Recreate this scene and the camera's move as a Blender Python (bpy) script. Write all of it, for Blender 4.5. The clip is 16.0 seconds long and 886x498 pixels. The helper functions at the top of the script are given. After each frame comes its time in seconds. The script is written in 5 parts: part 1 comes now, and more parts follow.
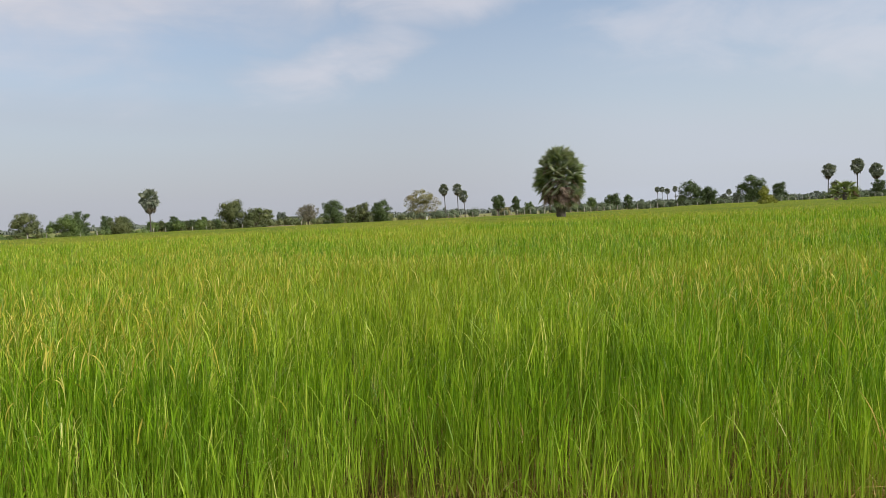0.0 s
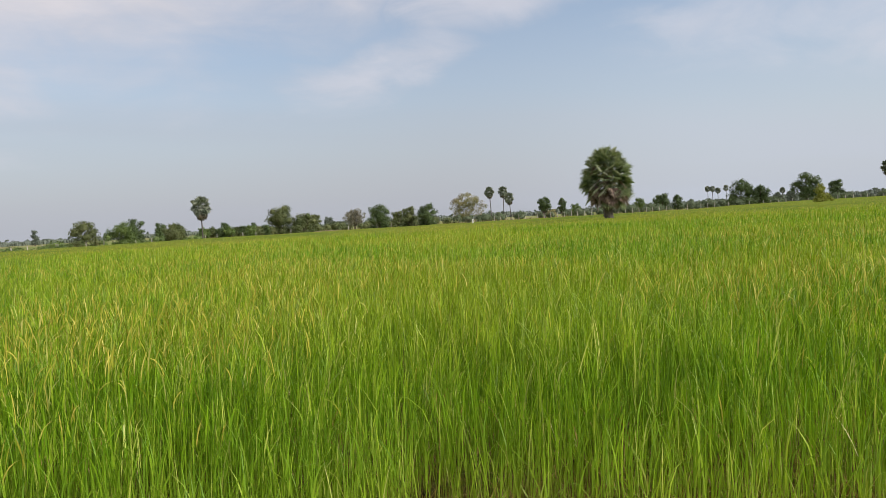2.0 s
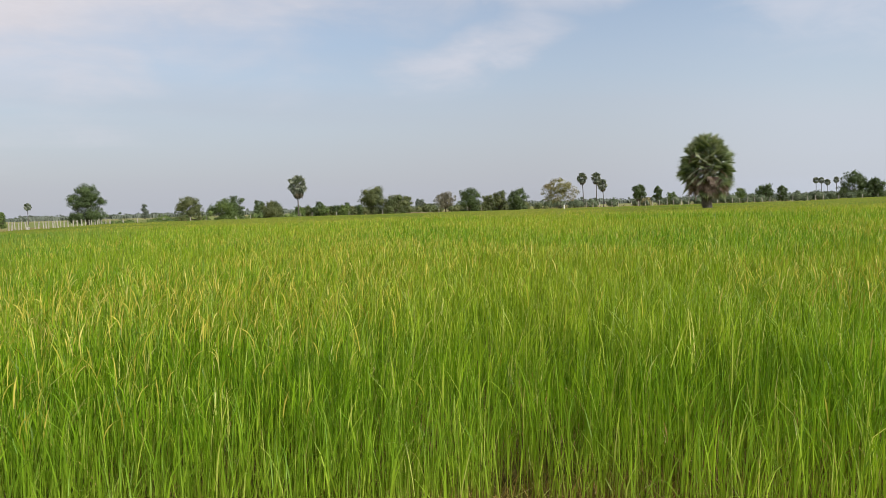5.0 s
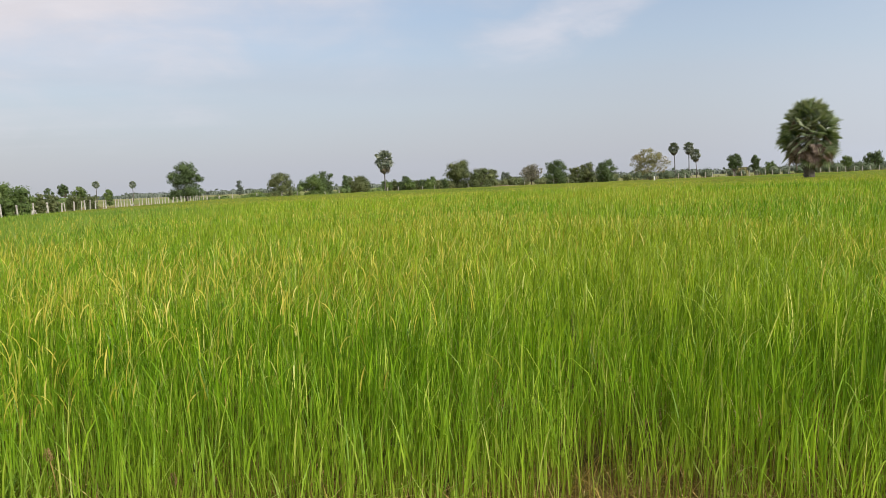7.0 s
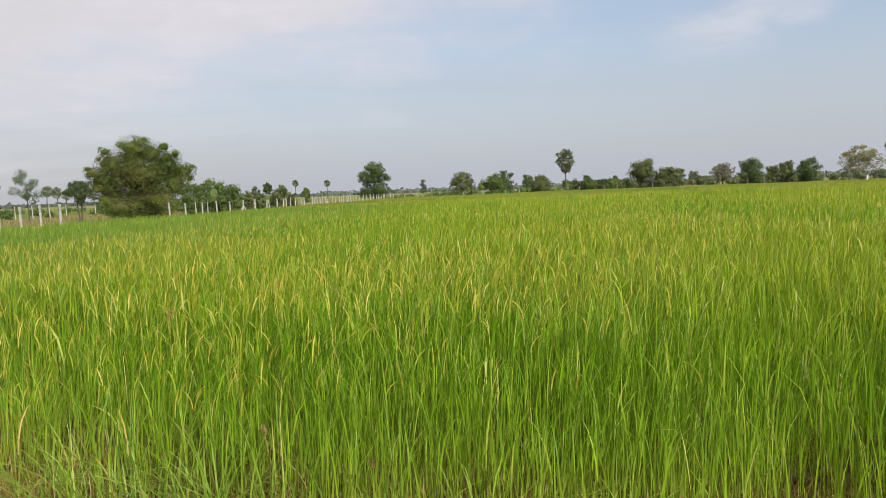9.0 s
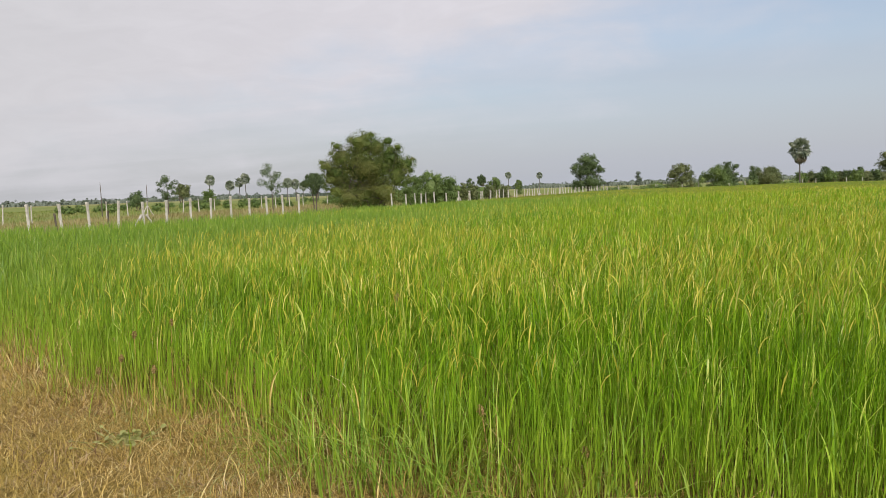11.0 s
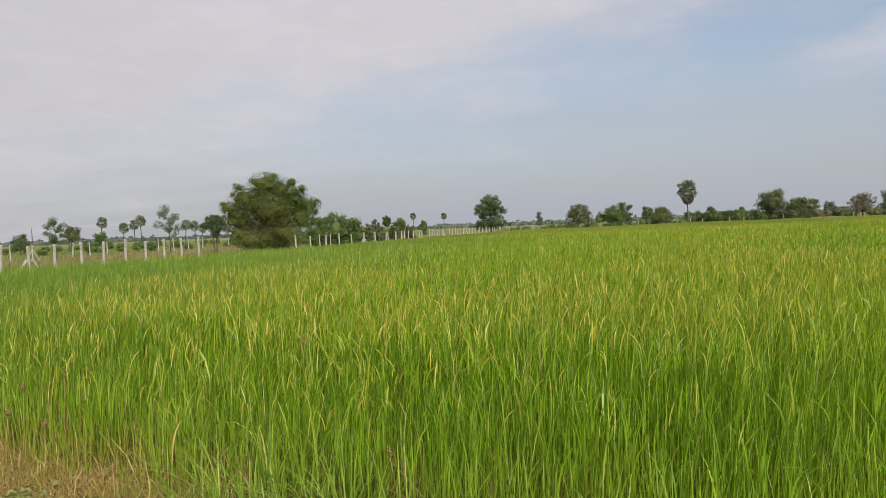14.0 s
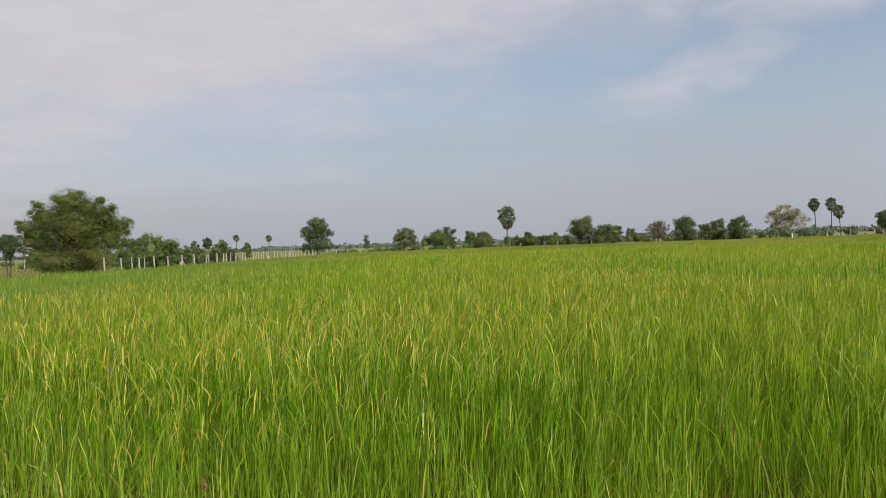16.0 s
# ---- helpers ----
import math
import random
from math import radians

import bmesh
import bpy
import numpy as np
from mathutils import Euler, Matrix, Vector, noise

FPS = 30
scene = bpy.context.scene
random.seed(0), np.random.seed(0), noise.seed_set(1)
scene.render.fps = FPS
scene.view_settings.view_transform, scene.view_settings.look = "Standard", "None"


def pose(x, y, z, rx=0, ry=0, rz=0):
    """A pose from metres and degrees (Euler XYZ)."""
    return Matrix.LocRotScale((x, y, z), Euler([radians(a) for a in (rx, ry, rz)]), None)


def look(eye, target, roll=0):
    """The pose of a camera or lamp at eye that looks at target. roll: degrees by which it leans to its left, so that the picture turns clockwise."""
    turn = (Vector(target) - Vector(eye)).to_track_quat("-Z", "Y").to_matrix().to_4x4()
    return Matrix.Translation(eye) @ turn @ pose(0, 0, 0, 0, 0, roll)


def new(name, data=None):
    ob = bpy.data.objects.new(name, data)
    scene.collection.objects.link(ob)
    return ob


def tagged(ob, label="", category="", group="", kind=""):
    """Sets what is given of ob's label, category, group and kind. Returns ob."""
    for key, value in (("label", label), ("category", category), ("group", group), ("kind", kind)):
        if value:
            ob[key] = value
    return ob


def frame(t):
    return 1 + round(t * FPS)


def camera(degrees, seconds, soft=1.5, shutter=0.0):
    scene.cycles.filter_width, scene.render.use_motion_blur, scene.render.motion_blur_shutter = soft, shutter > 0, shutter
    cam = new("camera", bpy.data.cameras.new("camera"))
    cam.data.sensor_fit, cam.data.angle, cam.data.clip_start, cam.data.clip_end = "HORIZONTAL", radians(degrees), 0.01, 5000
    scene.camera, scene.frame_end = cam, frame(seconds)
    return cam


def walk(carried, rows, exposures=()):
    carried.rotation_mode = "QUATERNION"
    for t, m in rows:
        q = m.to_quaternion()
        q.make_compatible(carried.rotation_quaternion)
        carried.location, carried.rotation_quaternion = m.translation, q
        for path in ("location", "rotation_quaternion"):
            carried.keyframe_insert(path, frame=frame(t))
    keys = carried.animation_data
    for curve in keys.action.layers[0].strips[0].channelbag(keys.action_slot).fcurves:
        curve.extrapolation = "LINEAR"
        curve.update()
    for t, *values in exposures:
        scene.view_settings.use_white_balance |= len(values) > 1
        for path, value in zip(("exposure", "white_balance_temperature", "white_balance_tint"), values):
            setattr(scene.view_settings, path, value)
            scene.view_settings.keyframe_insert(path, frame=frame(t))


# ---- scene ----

cam = camera(61.73, 16.0, soft=0.65)
# seconds, x, y, z, pitch, roll, yaw of a hand-held pan from one spot
PATH = """0.0 0.000 -0.063 1.611 -2.74 2.65 -26.56
0.5 -0.005 -0.058 1.613 -2.63 3.17 -26.00
1.0 -0.012 -0.061 1.616 -2.41 3.31 -25.23
1.5 -0.014 -0.053 1.611 -2.33 3.56 -24.08
2.0 -0.020 -0.049 1.611 -2.31 3.41 -23.03
2.5 -0.024 -0.047 1.609 -2.11 3.14 -22.03
3.0 -0.029 -0.043 1.607 -1.96 3.22 -20.80
3.5 -0.035 -0.034 1.605 -2.16 3.12 -19.61
4.0 -0.040 -0.024 1.602 -2.49 2.51 -18.57
6.5 0.084 0.084 1.588 -4.55 2.15 -11.24
7.0 0.068 0.103 1.585 -5.03 2.47 -9.45
7.5 0.054 0.119 1.584 -5.25 2.76 -7.39
8.0 0.035 0.124 1.584 -5.20 2.45 -4.45
8.5 0.011 0.122 1.587 -4.92 2.37 -0.01
9.0 -0.007 0.119 1.587 -4.52 2.26 4.34
9.5 -0.025 0.120 1.584 -4.52 2.35 9.31
10.0 -0.036 0.114 1.584 -4.93 2.63 13.55
10.2 -0.037 0.110 1.584 -5.23 2.50 15.13
12.3 -0.029 -0.044 1.572 -2.86 1.85 24.66
12.5 -0.028 -0.046 1.572 -2.80 2.00 24.17
13.0 -0.021 -0.045 1.586 -2.83 2.22 21.34
13.5 -0.011 -0.047 1.596 -2.41 2.47 18.20
14.0 -0.001 -0.050 1.601 -1.66 2.38 13.26
14.5 0.012 -0.055 1.604 -1.14 2.37 9.65
15.0 0.013 -0.071 1.606 -0.76 2.53 7.27
15.5 0.020 -0.070 1.606 -0.64 2.37 3.62
16.0 0.027 -0.074 1.602 -0.39 2.00 -0.04"""
rows = [[float(v) for v in line.split()] for line in PATH.splitlines()]
walk(cam, [(r[0], pose(r[1], r[2], r[3], 90 + r[4], r[5], r[6])) for r in rows],
     exposures=[(0.0, 0.05), (4.0, 0.06), (6.5, 0.16), (8.0, 0.16), (9.0, 0.13), (10.0, 0.16), (12.5, -0.06), (13.5, -0.04), (14.5, -0.12), (16.0, -0.14)])

# ---------------------------------------------------------------- world and sun
SUN_AZ, SUN_EL = -142.0, 34.0  # degrees to the left of the y axis, and above the horizon


def node(nt, kind, **values):
    n = nt.nodes.new(kind)
    for key, value in values.items():
        n.inputs[key.replace("_", " ")].default_value = value
    return n


def math_node(nt, op, a, b=None, clamp=False):
    n = nt.nodes.new("ShaderNodeMath")
    n.operation, n.use_clamp = op, clamp
    for i, v in enumerate((a, b)):
        if v is None:
            continue
        if isinstance(v, (int, float)):
            n.inputs[i].default_value = v
        else:
            nt.links.new(v, n.inputs[i])
    return n.outputs[0]


def map_range(nt, value, a, b, c=0.0, d=1.0):
    n = nt.nodes.new("ShaderNodeMapRange")
    n.interpolation_type = "SMOOTHSTEP"
    nt.links.new(value, n.inputs[0])
    for i, v in enumerate((a, b, c, d)):
        n.inputs[i + 1].default_value = v
    return n.outputs[0]


def noise_at(nt, vector, scale, detail=4.0, rough=0.55, distortion=0.0):
    n = nt.nodes.new("ShaderNodeTexNoise")
    n.inputs["Scale"].default_value, n.inputs["Detail"].default_value = scale, detail
    n.inputs["Roughness"].default_value, n.inputs["Distortion"].default_value = rough, distortion
    nt.links.new(vector, n.inputs["Vector"])
    return n.outputs["Fac"]


def blend(nt, fac, a, b, mode="MIX"):
    n = nt.nodes.new("ShaderNodeMix")
    n.data_type, n.blend_type = "RGBA", mode
    for v, i in ((fac, 0), (a, 6), (b, 7)):
        if isinstance(v, (int, float)):
            n.inputs[i].default_value = v
        elif isinstance(v, tuple):
            n.inputs[i].default_value = (*v, 1)
        else:
            nt.links.new(v, n.inputs[i])
    return n.outputs[2]


def build_world():
    world = bpy.data.worlds.new("hazy_sky")
    scene.world = world
    world.use_nodes = True
    nt = world.node_tree
    nt.nodes.clear()
    out = nt.nodes.new("ShaderNodeOutputWorld")
    sky = nt.nodes.new("ShaderNodeTexSky")
    sky.sky_type, sky.sun_disc = "NISHITA", False
    sky.sun_elevation, sky.sun_rotation = radians(SUN_EL), radians(-SUN_AZ)
    sky.dust_density, sky.air_density = 2.0, 1.0
    clear = node(nt, "ShaderNodeBackground", Strength=0.155)
    nt.links.new(sky.outputs[0], clear.inputs["Color"])
    cloud = node(nt, "ShaderNodeBackground", Strength=1.0)
    coord = nt.nodes.new("ShaderNodeTexCoord").outputs["Generated"]
    split = nt.nodes.new("ShaderNodeSeparateXYZ")
    nt.links.new(coord, split.inputs[0])
    x, y, z = split.outputs
    # a flat layer of cloud, seen in perspective
    lift = math_node(nt, "ADD", math_node(nt, "MAXIMUM", z, 0.0), 0.06)
    flat = nt.nodes.new("ShaderNodeCombineXYZ")
    nt.links.new(math_node(nt, "DIVIDE", x, lift), flat.inputs[0])
    nt.links.new(math_node(nt, "DIVIDE", y, lift), flat.inputs[1])
    turn = nt.nodes.new("ShaderNodeMapping")
    turn.inputs["Rotation"].default_value = (0, 0, radians(-28))
    turn.inputs["Scale"].default_value = (0.22, 0.5, 1.0)
    nt.links.new(flat.outputs[0], turn.inputs[0])
    wisp = noise_at(nt, turn.outputs[0], 1.1, 7.0, 0.58, 0.5)
    puffy = nt.nodes.new("ShaderNodeMapping")
    puffy.inputs["Rotation"].default_value = (0, radians(22), 0)
    puffy.inputs["Scale"].default_value = (7.0, 7.0, 16.0)
    nt.links.new(coord, puffy.inputs[0])
    wool = noise_at(nt, puffy.outputs[0], 1.0, 6.0, 0.55, 0.4)
    veil = noise_at(nt, turn.outputs[0], 0.45, 3.0, 0.5, 0.3)
    # azimuth to the left, elevation, both in degrees
    az = math_node(nt, "MULTIPLY", math_node(nt, "ARCTAN2", math_node(nt, "MULTIPLY", x, -1.0), y), 57.2958)
    el = math_node(nt, "MULTIPLY", math_node(nt, "ARCSINE", z), 57.2958)
    # the white sheet on the sun's side, with its slanting edge
    rim = math_node(nt, "ADD", math_node(nt, "ADD", math_node(nt, "MULTIPLY", az, 0.085), math_node(nt, "MULTIPLY", el, 0.36)), -4.15)
    rim = math_node(nt, "ADD", rim, math_node(nt, "MULTIPLY", math_node(nt, "SUBTRACT", wisp, 0.5), 4.0))
    rim = math_node(nt, "ADD", rim, math_node(nt, "MULTIPLY", math_node(nt, "SUBTRACT", wool, 0.5), 4.0))
    sheet = map_range(nt, rim, -1.6, 2.6)

    def puff(a0, e0, wa, we, slant):
        da = math_node(nt, "SUBTRACT", az, a0)
        de = math_node(nt, "SUBTRACT", math_node(nt, "SUBTRACT", el, e0), math_node(nt, "MULTIPLY", da, slant))
        da, de = math_node(nt, "DIVIDE", da, wa), math_node(nt, "DIVIDE", de, we)
        r = math_node(nt, "ADD", math_node(nt, "MULTIPLY", da, da), math_node(nt, "MULTIPLY", de, de))
        r = math_node(nt, "ADD", r, math_node(nt, "MULTIPLY", math_node(nt, "SUBTRACT", wool, 0.5), 5.0))
        return map_range(nt, r, -0.6, 1.8, 1.0, 0.0)

    body = math_node(nt, "MAXIMUM", sheet, math_node(nt, "MULTIPLY", puff(-18.0, 11.4, 6.5, 2.5, -0.26), 0.65))
    body = math_node(nt, "MAXIMUM", body, math_node(nt, "MULTIPLY", puff(-52, 11.5, 14, 3.0, 0.12), 0.55))
    body = math_node(nt, "MAXIMUM", body, math_node(nt, "MULTIPLY", puff(-30, 17.0, 16, 2.4, -0.05), 0.75))
    thin = math_node(nt, "MULTIPLY", map_range(nt, veil, 0.38, 0.68), 0.5)
    haze = map_range(nt, el, 1.0, 15.0, 0.86, 0.17)
    rest = math_node(nt, "MULTIPLY", math_node(nt, "SUBTRACT", 1.0, body), math_node(nt, "SUBTRACT", 1.0, thin))
    rest = math_node(nt, "MULTIPLY", rest, math_node(nt, "SUBTRACT", 1.0, haze))
    cover = math_node(nt, "SUBTRACT", 1.0, math_node(nt, "MULTIPLY", rest, 0.9), clamp=True)
    bright = blend(nt, sheet, (0.70, 0.69, 0.75), blend(nt, map_range(nt, az, 22.0, 58.0), (0.665, 0.645, 0.69), (0.60, 0.59, 0.615)))
    fleece = nt.nodes.new("ShaderNodeMapping")
    fleece.inputs["Rotation"].default_value = (0, radians(15), 0)
    fleece.inputs["Scale"].default_value = (11.0, 11.0, 34.0)
    nt.links.new(coord, fleece.inputs[0])
    fine = noise_at(nt, fleece.outputs[0], 1.0, 8.0, 0.62, 0.8)
    shade = map_range(nt, math_node(nt, "ADD", math_node(nt, "MULTIPLY", fine, 0.6), math_node(nt, "MULTIPLY", wisp, 0.4)), 0.32, 0.68, 0.962, 1.035)
    tone = nt.nodes.new("ShaderNodeCombineXYZ")
    for k in range(3):
        nt.links.new(shade, tone.inputs[k])
    bright = blend(nt, 1.0, bright, tone.outputs[0], "MULTIPLY")
    tint = nt.nodes.new("ShaderNodeMix")
    tint.data_type = "RGBA"
    tint.inputs[6].default_value, tint.inputs[7].default_value = (0.555, 0.60, 0.68, 1), (0.63, 0.61, 0.665, 1)
    nt.links.new(body, tint.inputs[0])
    nt.links.new(bright, tint.inputs[7])
    dull = blend(nt, map_range(nt, az, -45.0, -22.0), (0.535, 0.575, 0.66), (0.46, 0.48, 0.545))
    nt.links.new(blend(nt, map_range(nt, az, 5.0, 48.0), dull, (0.475, 0.478, 0.505)), tint.inputs[6])
    nt.links.new(tint.outputs[2], cloud.inputs["Color"])
    mix = nt.nodes.new("ShaderNodeMixShader")
    nt.links.new(cover, mix.inputs[0])
    nt.links.new(clear.outputs[0], mix.inputs[1])
    nt.links.new(cloud.outputs[0], mix.inputs[2])
    nt.links.new(mix.outputs[0], out.inputs[0])


build_world()
sun = new("sun", bpy.data.lights.new("sun", "SUN"))
sun.data.energy, sun.data.angle, sun.data.color = 3.75, radians(1.5), (1.0, 0.95, 0.86)
SUN_DIR = Vector((-math.sin(radians(SUN_AZ)) * math.cos(radians(SUN_EL)), math.cos(radians(SUN_AZ)) * math.cos(radians(SUN_EL)), math.sin(radians(SUN_EL))))
sun.matrix_world = look(SUN_DIR * 60, (0, 0, 0))


# ---------------------------------------------------------------- materials
def ramp(nt, value, stops):
    n = nt.nodes.new("ShaderNodeValToRGB")
    while len(n.color_ramp.elements) < len(stops):
        n.color_ramp.elements.new(0.5)
    for e, (at, c) in zip(n.color_ramp.elements, stops):
        e.position, e.color = at, (*c, 1)
    nt.links.new(value, n.inputs[0])
    return n.outputs[0]


def start_material(name):
    m = bpy.data.materials.new(name)
    m.use_nodes = True
    nt = m.node_tree
    bsdf = nt.nodes["Principled BSDF"]
    geo = nt.nodes.new("ShaderNodeNewGeometry")
    return m, nt, bsdf, geo


def leaf_material(name, stops, through_light=0.3, rough=0.55, patch=None, patch_scale=0.25, specular=0.3, by_object=None):
    """Foliage: the colour varies from piece to piece and in broad patches; some light passes through."""
    m, nt, bsdf, geo = start_material(name)
    color = ramp(nt, geo.outputs["Random Per Island"], stops)
    if patch:
        n = noise_at(nt, geo.outputs["Position"], patch_scale, 3.0)
        color = blend(nt, map_range(nt, n, 0.42, 0.66), color, blend(nt, 0.6, color, patch))
    if by_object:
        rand = nt.nodes.new("ShaderNodeObjectInfo").outputs["Random"]
        color = blend(nt, map_range(nt, rand, 0.45, 1.0, 0.0, 0.75), color, by_object)
    nt.links.new(color, bsdf.inputs["Base Color"])
    bsdf.inputs["Roughness"].default_value = rough
    bsdf.inputs["Specular IOR Level"].default_value = specular
    thin = nt.nodes.new("ShaderNodeBsdfTranslucent")
    nt.links.new(blend(nt, 1.0, color, (1.0, 1.0, 0.55), "MULTIPLY"), thin.inputs["Color"])
    mix = nt.nodes.new("ShaderNodeMixShader")
    mix.inputs[0].default_value = through_light
    nt.links.new(bsdf.outputs[0], mix.inputs[1])
    nt.links.new(thin.outputs[0], mix.inputs[2])
    nt.links.new(mix.outputs[0], nt.nodes["Material Output"].inputs["Surface"])
    return m


def ground_material(name, stops, scale, broad_stops=None, broad=0.05, rough=0.95, bump=0.4, bump_distance=0.05):
    m, nt, bsdf, geo = start_material(name)
    pos = geo.outputs["Position"]
    color = ramp(nt, noise_at(nt, pos, scale, 8.0, 0.65), stops)
    if broad_stops:
        color = blend(nt, 0.55, color, ramp(nt, noise_at(nt, pos, broad, 4.0, 0.6), broad_stops))
    nt.links.new(color, bsdf.inputs["Base Color"])
    bsdf.inputs["Roughness"].default_value = rough
    bsdf.inputs["Specular IOR Level"].default_value = 0.1
    b = node(nt, "ShaderNodeBump", Strength=bump, Distance=bump_distance)
    nt.links.new(noise_at(nt, pos, scale * 2.5, 6.0), b.inputs["Height"])
    nt.links.new(b.outputs[0], bsdf.inputs["Normal"])
    return m


def solid_material(name, a, b, scale, rough=0.85, bump=0.3):
    m, nt, bsdf, _ = start_material(name)
    tex = nt.nodes.new("ShaderNodeTexCoord").outputs["Object"]
    n = noise_at(nt, tex, scale, 8.0, 0.65)
    nt.links.new(ramp(nt, n, [(0.3, a), (0.7, b)]), bsdf.inputs["Base Color"])
    bsdf.inputs["Roughness"].default_value = rough
    bb = node(nt, "ShaderNodeBump", Strength=bump, Distance=0.03)
    nt.links.new(noise_at(nt, tex, scale * 3, 6.0), bb.inputs["Height"])
    nt.links.new(bb.outputs[0], bsdf.inputs["Normal"])
    return m


def rice_material():
    """Rice leaves: riper and yellower towards the tips and in patches, greener in the young stand by the fence."""
    m, nt, bsdf, geo = start_material("rice_leaf")
    pos = geo.outputs["Position"]
    split = nt.nodes.new("ShaderNodeSeparateXYZ")
    nt.links.new(pos, split.inputs[0])
    color = ramp(nt, geo.outputs["Random Per Island"], [(0.0, (0.06, 0.15, 0.006)), (0.28, (0.15, 0.315, 0.011)), (0.65, (0.265, 0.455, 0.018)), (0.88, (0.42, 0.55, 0.055)), (1.0, (0.76, 0.73, 0.25))])
    # tufts differ in tone; the darker ones also paint in shaded gaps between plants
    color = blend(nt, map_range(nt, noise_at(nt, pos, 4.5, 2.0), 0.43, 0.60, 0.0, 0.6), color, (0.085, 0.205, 0.008))
    ripe = math_node(nt, "MULTIPLY", map_range(nt, split.outputs[2], 0.5, 0.98), map_range(nt, noise_at(nt, pos, 0.12, 4.0), 0.38, 0.62, 0.0, 1.0))
    ripe = math_node(nt, "MULTIPLY", ripe, map_range(nt, split.outputs[0], -11.0, -3.5, 0.15, 1.0))
    color = blend(nt, math_node(nt, "MULTIPLY", ripe, 0.4), color, (0.47, 0.475, 0.045))
    young = map_range(nt, split.outputs[0], -9.0, -1.5, 0.55, 0.0)
    color = blend(nt, young, color, (0.19, 0.28, 0.065))
    # pale stems and sheaths, lightened further to offset the stand's own shade; the oldest leaves, low down, have
    # withered
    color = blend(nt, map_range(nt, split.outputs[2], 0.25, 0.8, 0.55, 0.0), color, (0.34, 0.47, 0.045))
    old = math_node(nt, "MULTIPLY", map_range(nt, split.outputs[2], 0.05, 0.42, 0.5, 0.0), map_range(nt, noise_at(nt, pos, 2.2, 3.0), 0.35, 0.65, 0.3, 1.0))
    color = blend(nt, old, color, (0.40, 0.36, 0.09))
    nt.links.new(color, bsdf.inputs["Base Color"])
    bsdf.inputs["Roughness"].default_value = 0.42
    bsdf.inputs["Specular IOR Level"].default_value = 0.28
    thin = nt.nodes.new("ShaderNodeBsdfTranslucent")
    nt.links.new(blend(nt, 1.0, color, (1.0, 1.0, 0.5), "MULTIPLY"), thin.inputs["Color"])
    mix = nt.nodes.new("ShaderNodeMixShader")
    mix.inputs[0].default_value = 0.42
    nt.links.new(bsdf.outputs[0], mix.inputs[1])
    nt.links.new(thin.outputs[0], mix.inputs[2])
    nt.links.new(mix.outputs[0], nt.nodes["Material Output"].inputs["Surface"])
    return m


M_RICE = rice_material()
M_RICE_FAR = ground_material("rice_canopy", [(0.34, (0.07, 0.115, 0.008)), (0.5, (0.125, 0.17, 0.013)), (0.66, (0.20, 0.225, 0.024))], 2.6,
                             [(0.36, (0.085, 0.14, 0.009)), (0.5, (0.15, 0.18, 0.014)), (0.64, (0.20, 0.205, 0.02))], 0.05, bump=0.9, bump_distance=0.1)
M_PANICLE = leaf_material("rice_panicle", [(0.0, (0.27, 0.30, 0.03)), (0.4, (0.40, 0.385, 0.05)), (0.8, (0.53, 0.46, 0.085)), (1.0, (0.64, 0.57, 0.18))], 0.25, 0.6, specular=0.1)
M_STRAW = leaf_material("dry_straw", [(0.0, (0.14, 0.085, 0.025)), (0.3, (0.36, 0.245, 0.07)), (0.65, (0.54, 0.38, 0.14)), (0.9, (0.66, 0.51, 0.22)), (1.0, (0.76, 0.64, 0.36))], 0.2, 0.8, (0.42, 0.32, 0.08), 1.1, specular=0.1)
M_WITHERED = leaf_material("withered_blade", [(0.0, (0.13, 0.07, 0.035)), (0.5, (0.33, 0.21, 0.11)), (1.0, (0.56, 0.43, 0.29))], 0.2, 0.85, (0.30, 0.29, 0.07), 1.7, specular=0.1)
M_MEADOW = leaf_material("meadow_blade", [(0.0, (0.16, 0.14, 0.055)), (0.5, (0.26, 0.21, 0.095)), (1.0, (0.36, 0.295, 0.15))], 0.2, 0.8, (0.19, 0.23, 0.06), 0.16)
M_PADDY_BLADE = leaf_material("paddy_blade", [(0.0, (0.12, 0.17, 0.04)), (0.5, (0.18, 0.23, 0.06)), (1.0, (0.29, 0.28, 0.11))], 0.25, 0.8, (0.27, 0.22, 0.11), 0.05, specular=0.1)
M_WEED = leaf_material("weed_blade", [(0.0, (0.15, 0.27, 0.03)), (0.5, (0.29, 0.44, 0.06)), (1.0, (0.48, 0.58, 0.14))], 0.4, 0.5, specular=0.2)
M_HERB = leaf_material("herb_leaf", [(0.0, (0.25, 0.27, 0.08)), (1.0, (0.44, 0.43, 0.18))], 0.25, 0.5)
M_PLUME = leaf_material("grass_plume", [(0.0, (0.23, 0.155, 0.065)), (1.0, (0.37, 0.27, 0.115))], 0.2, 0.9, specular=0.0)
M_GREEN = leaf_material("leaf_green", [(0, (0.085, 0.135, 0.034)), (0.5, (0.125, 0.185, 0.05)), (1, (0.185, 0.245, 0.07))], 0.28, 0.5, (0.06, 0.10, 0.03), 0.55)
M_TAMARIND = leaf_material("leaf_tamarind", [(0, (0.056, 0.096, 0.017)), (0.5, (0.08, 0.125, 0.023)), (1, (0.16, 0.195, 0.045))], 0.32, 0.55, (0.20, 0.185, 0.058), 0.4)
M_DARK = leaf_material("leaf_dark", [(0, (0.06, 0.095, 0.036)), (0.5, (0.085, 0.128, 0.047)), (1, (0.125, 0.17, 0.063))], 0.22, 0.5, (0.045, 0.07, 0.027), 0.5)
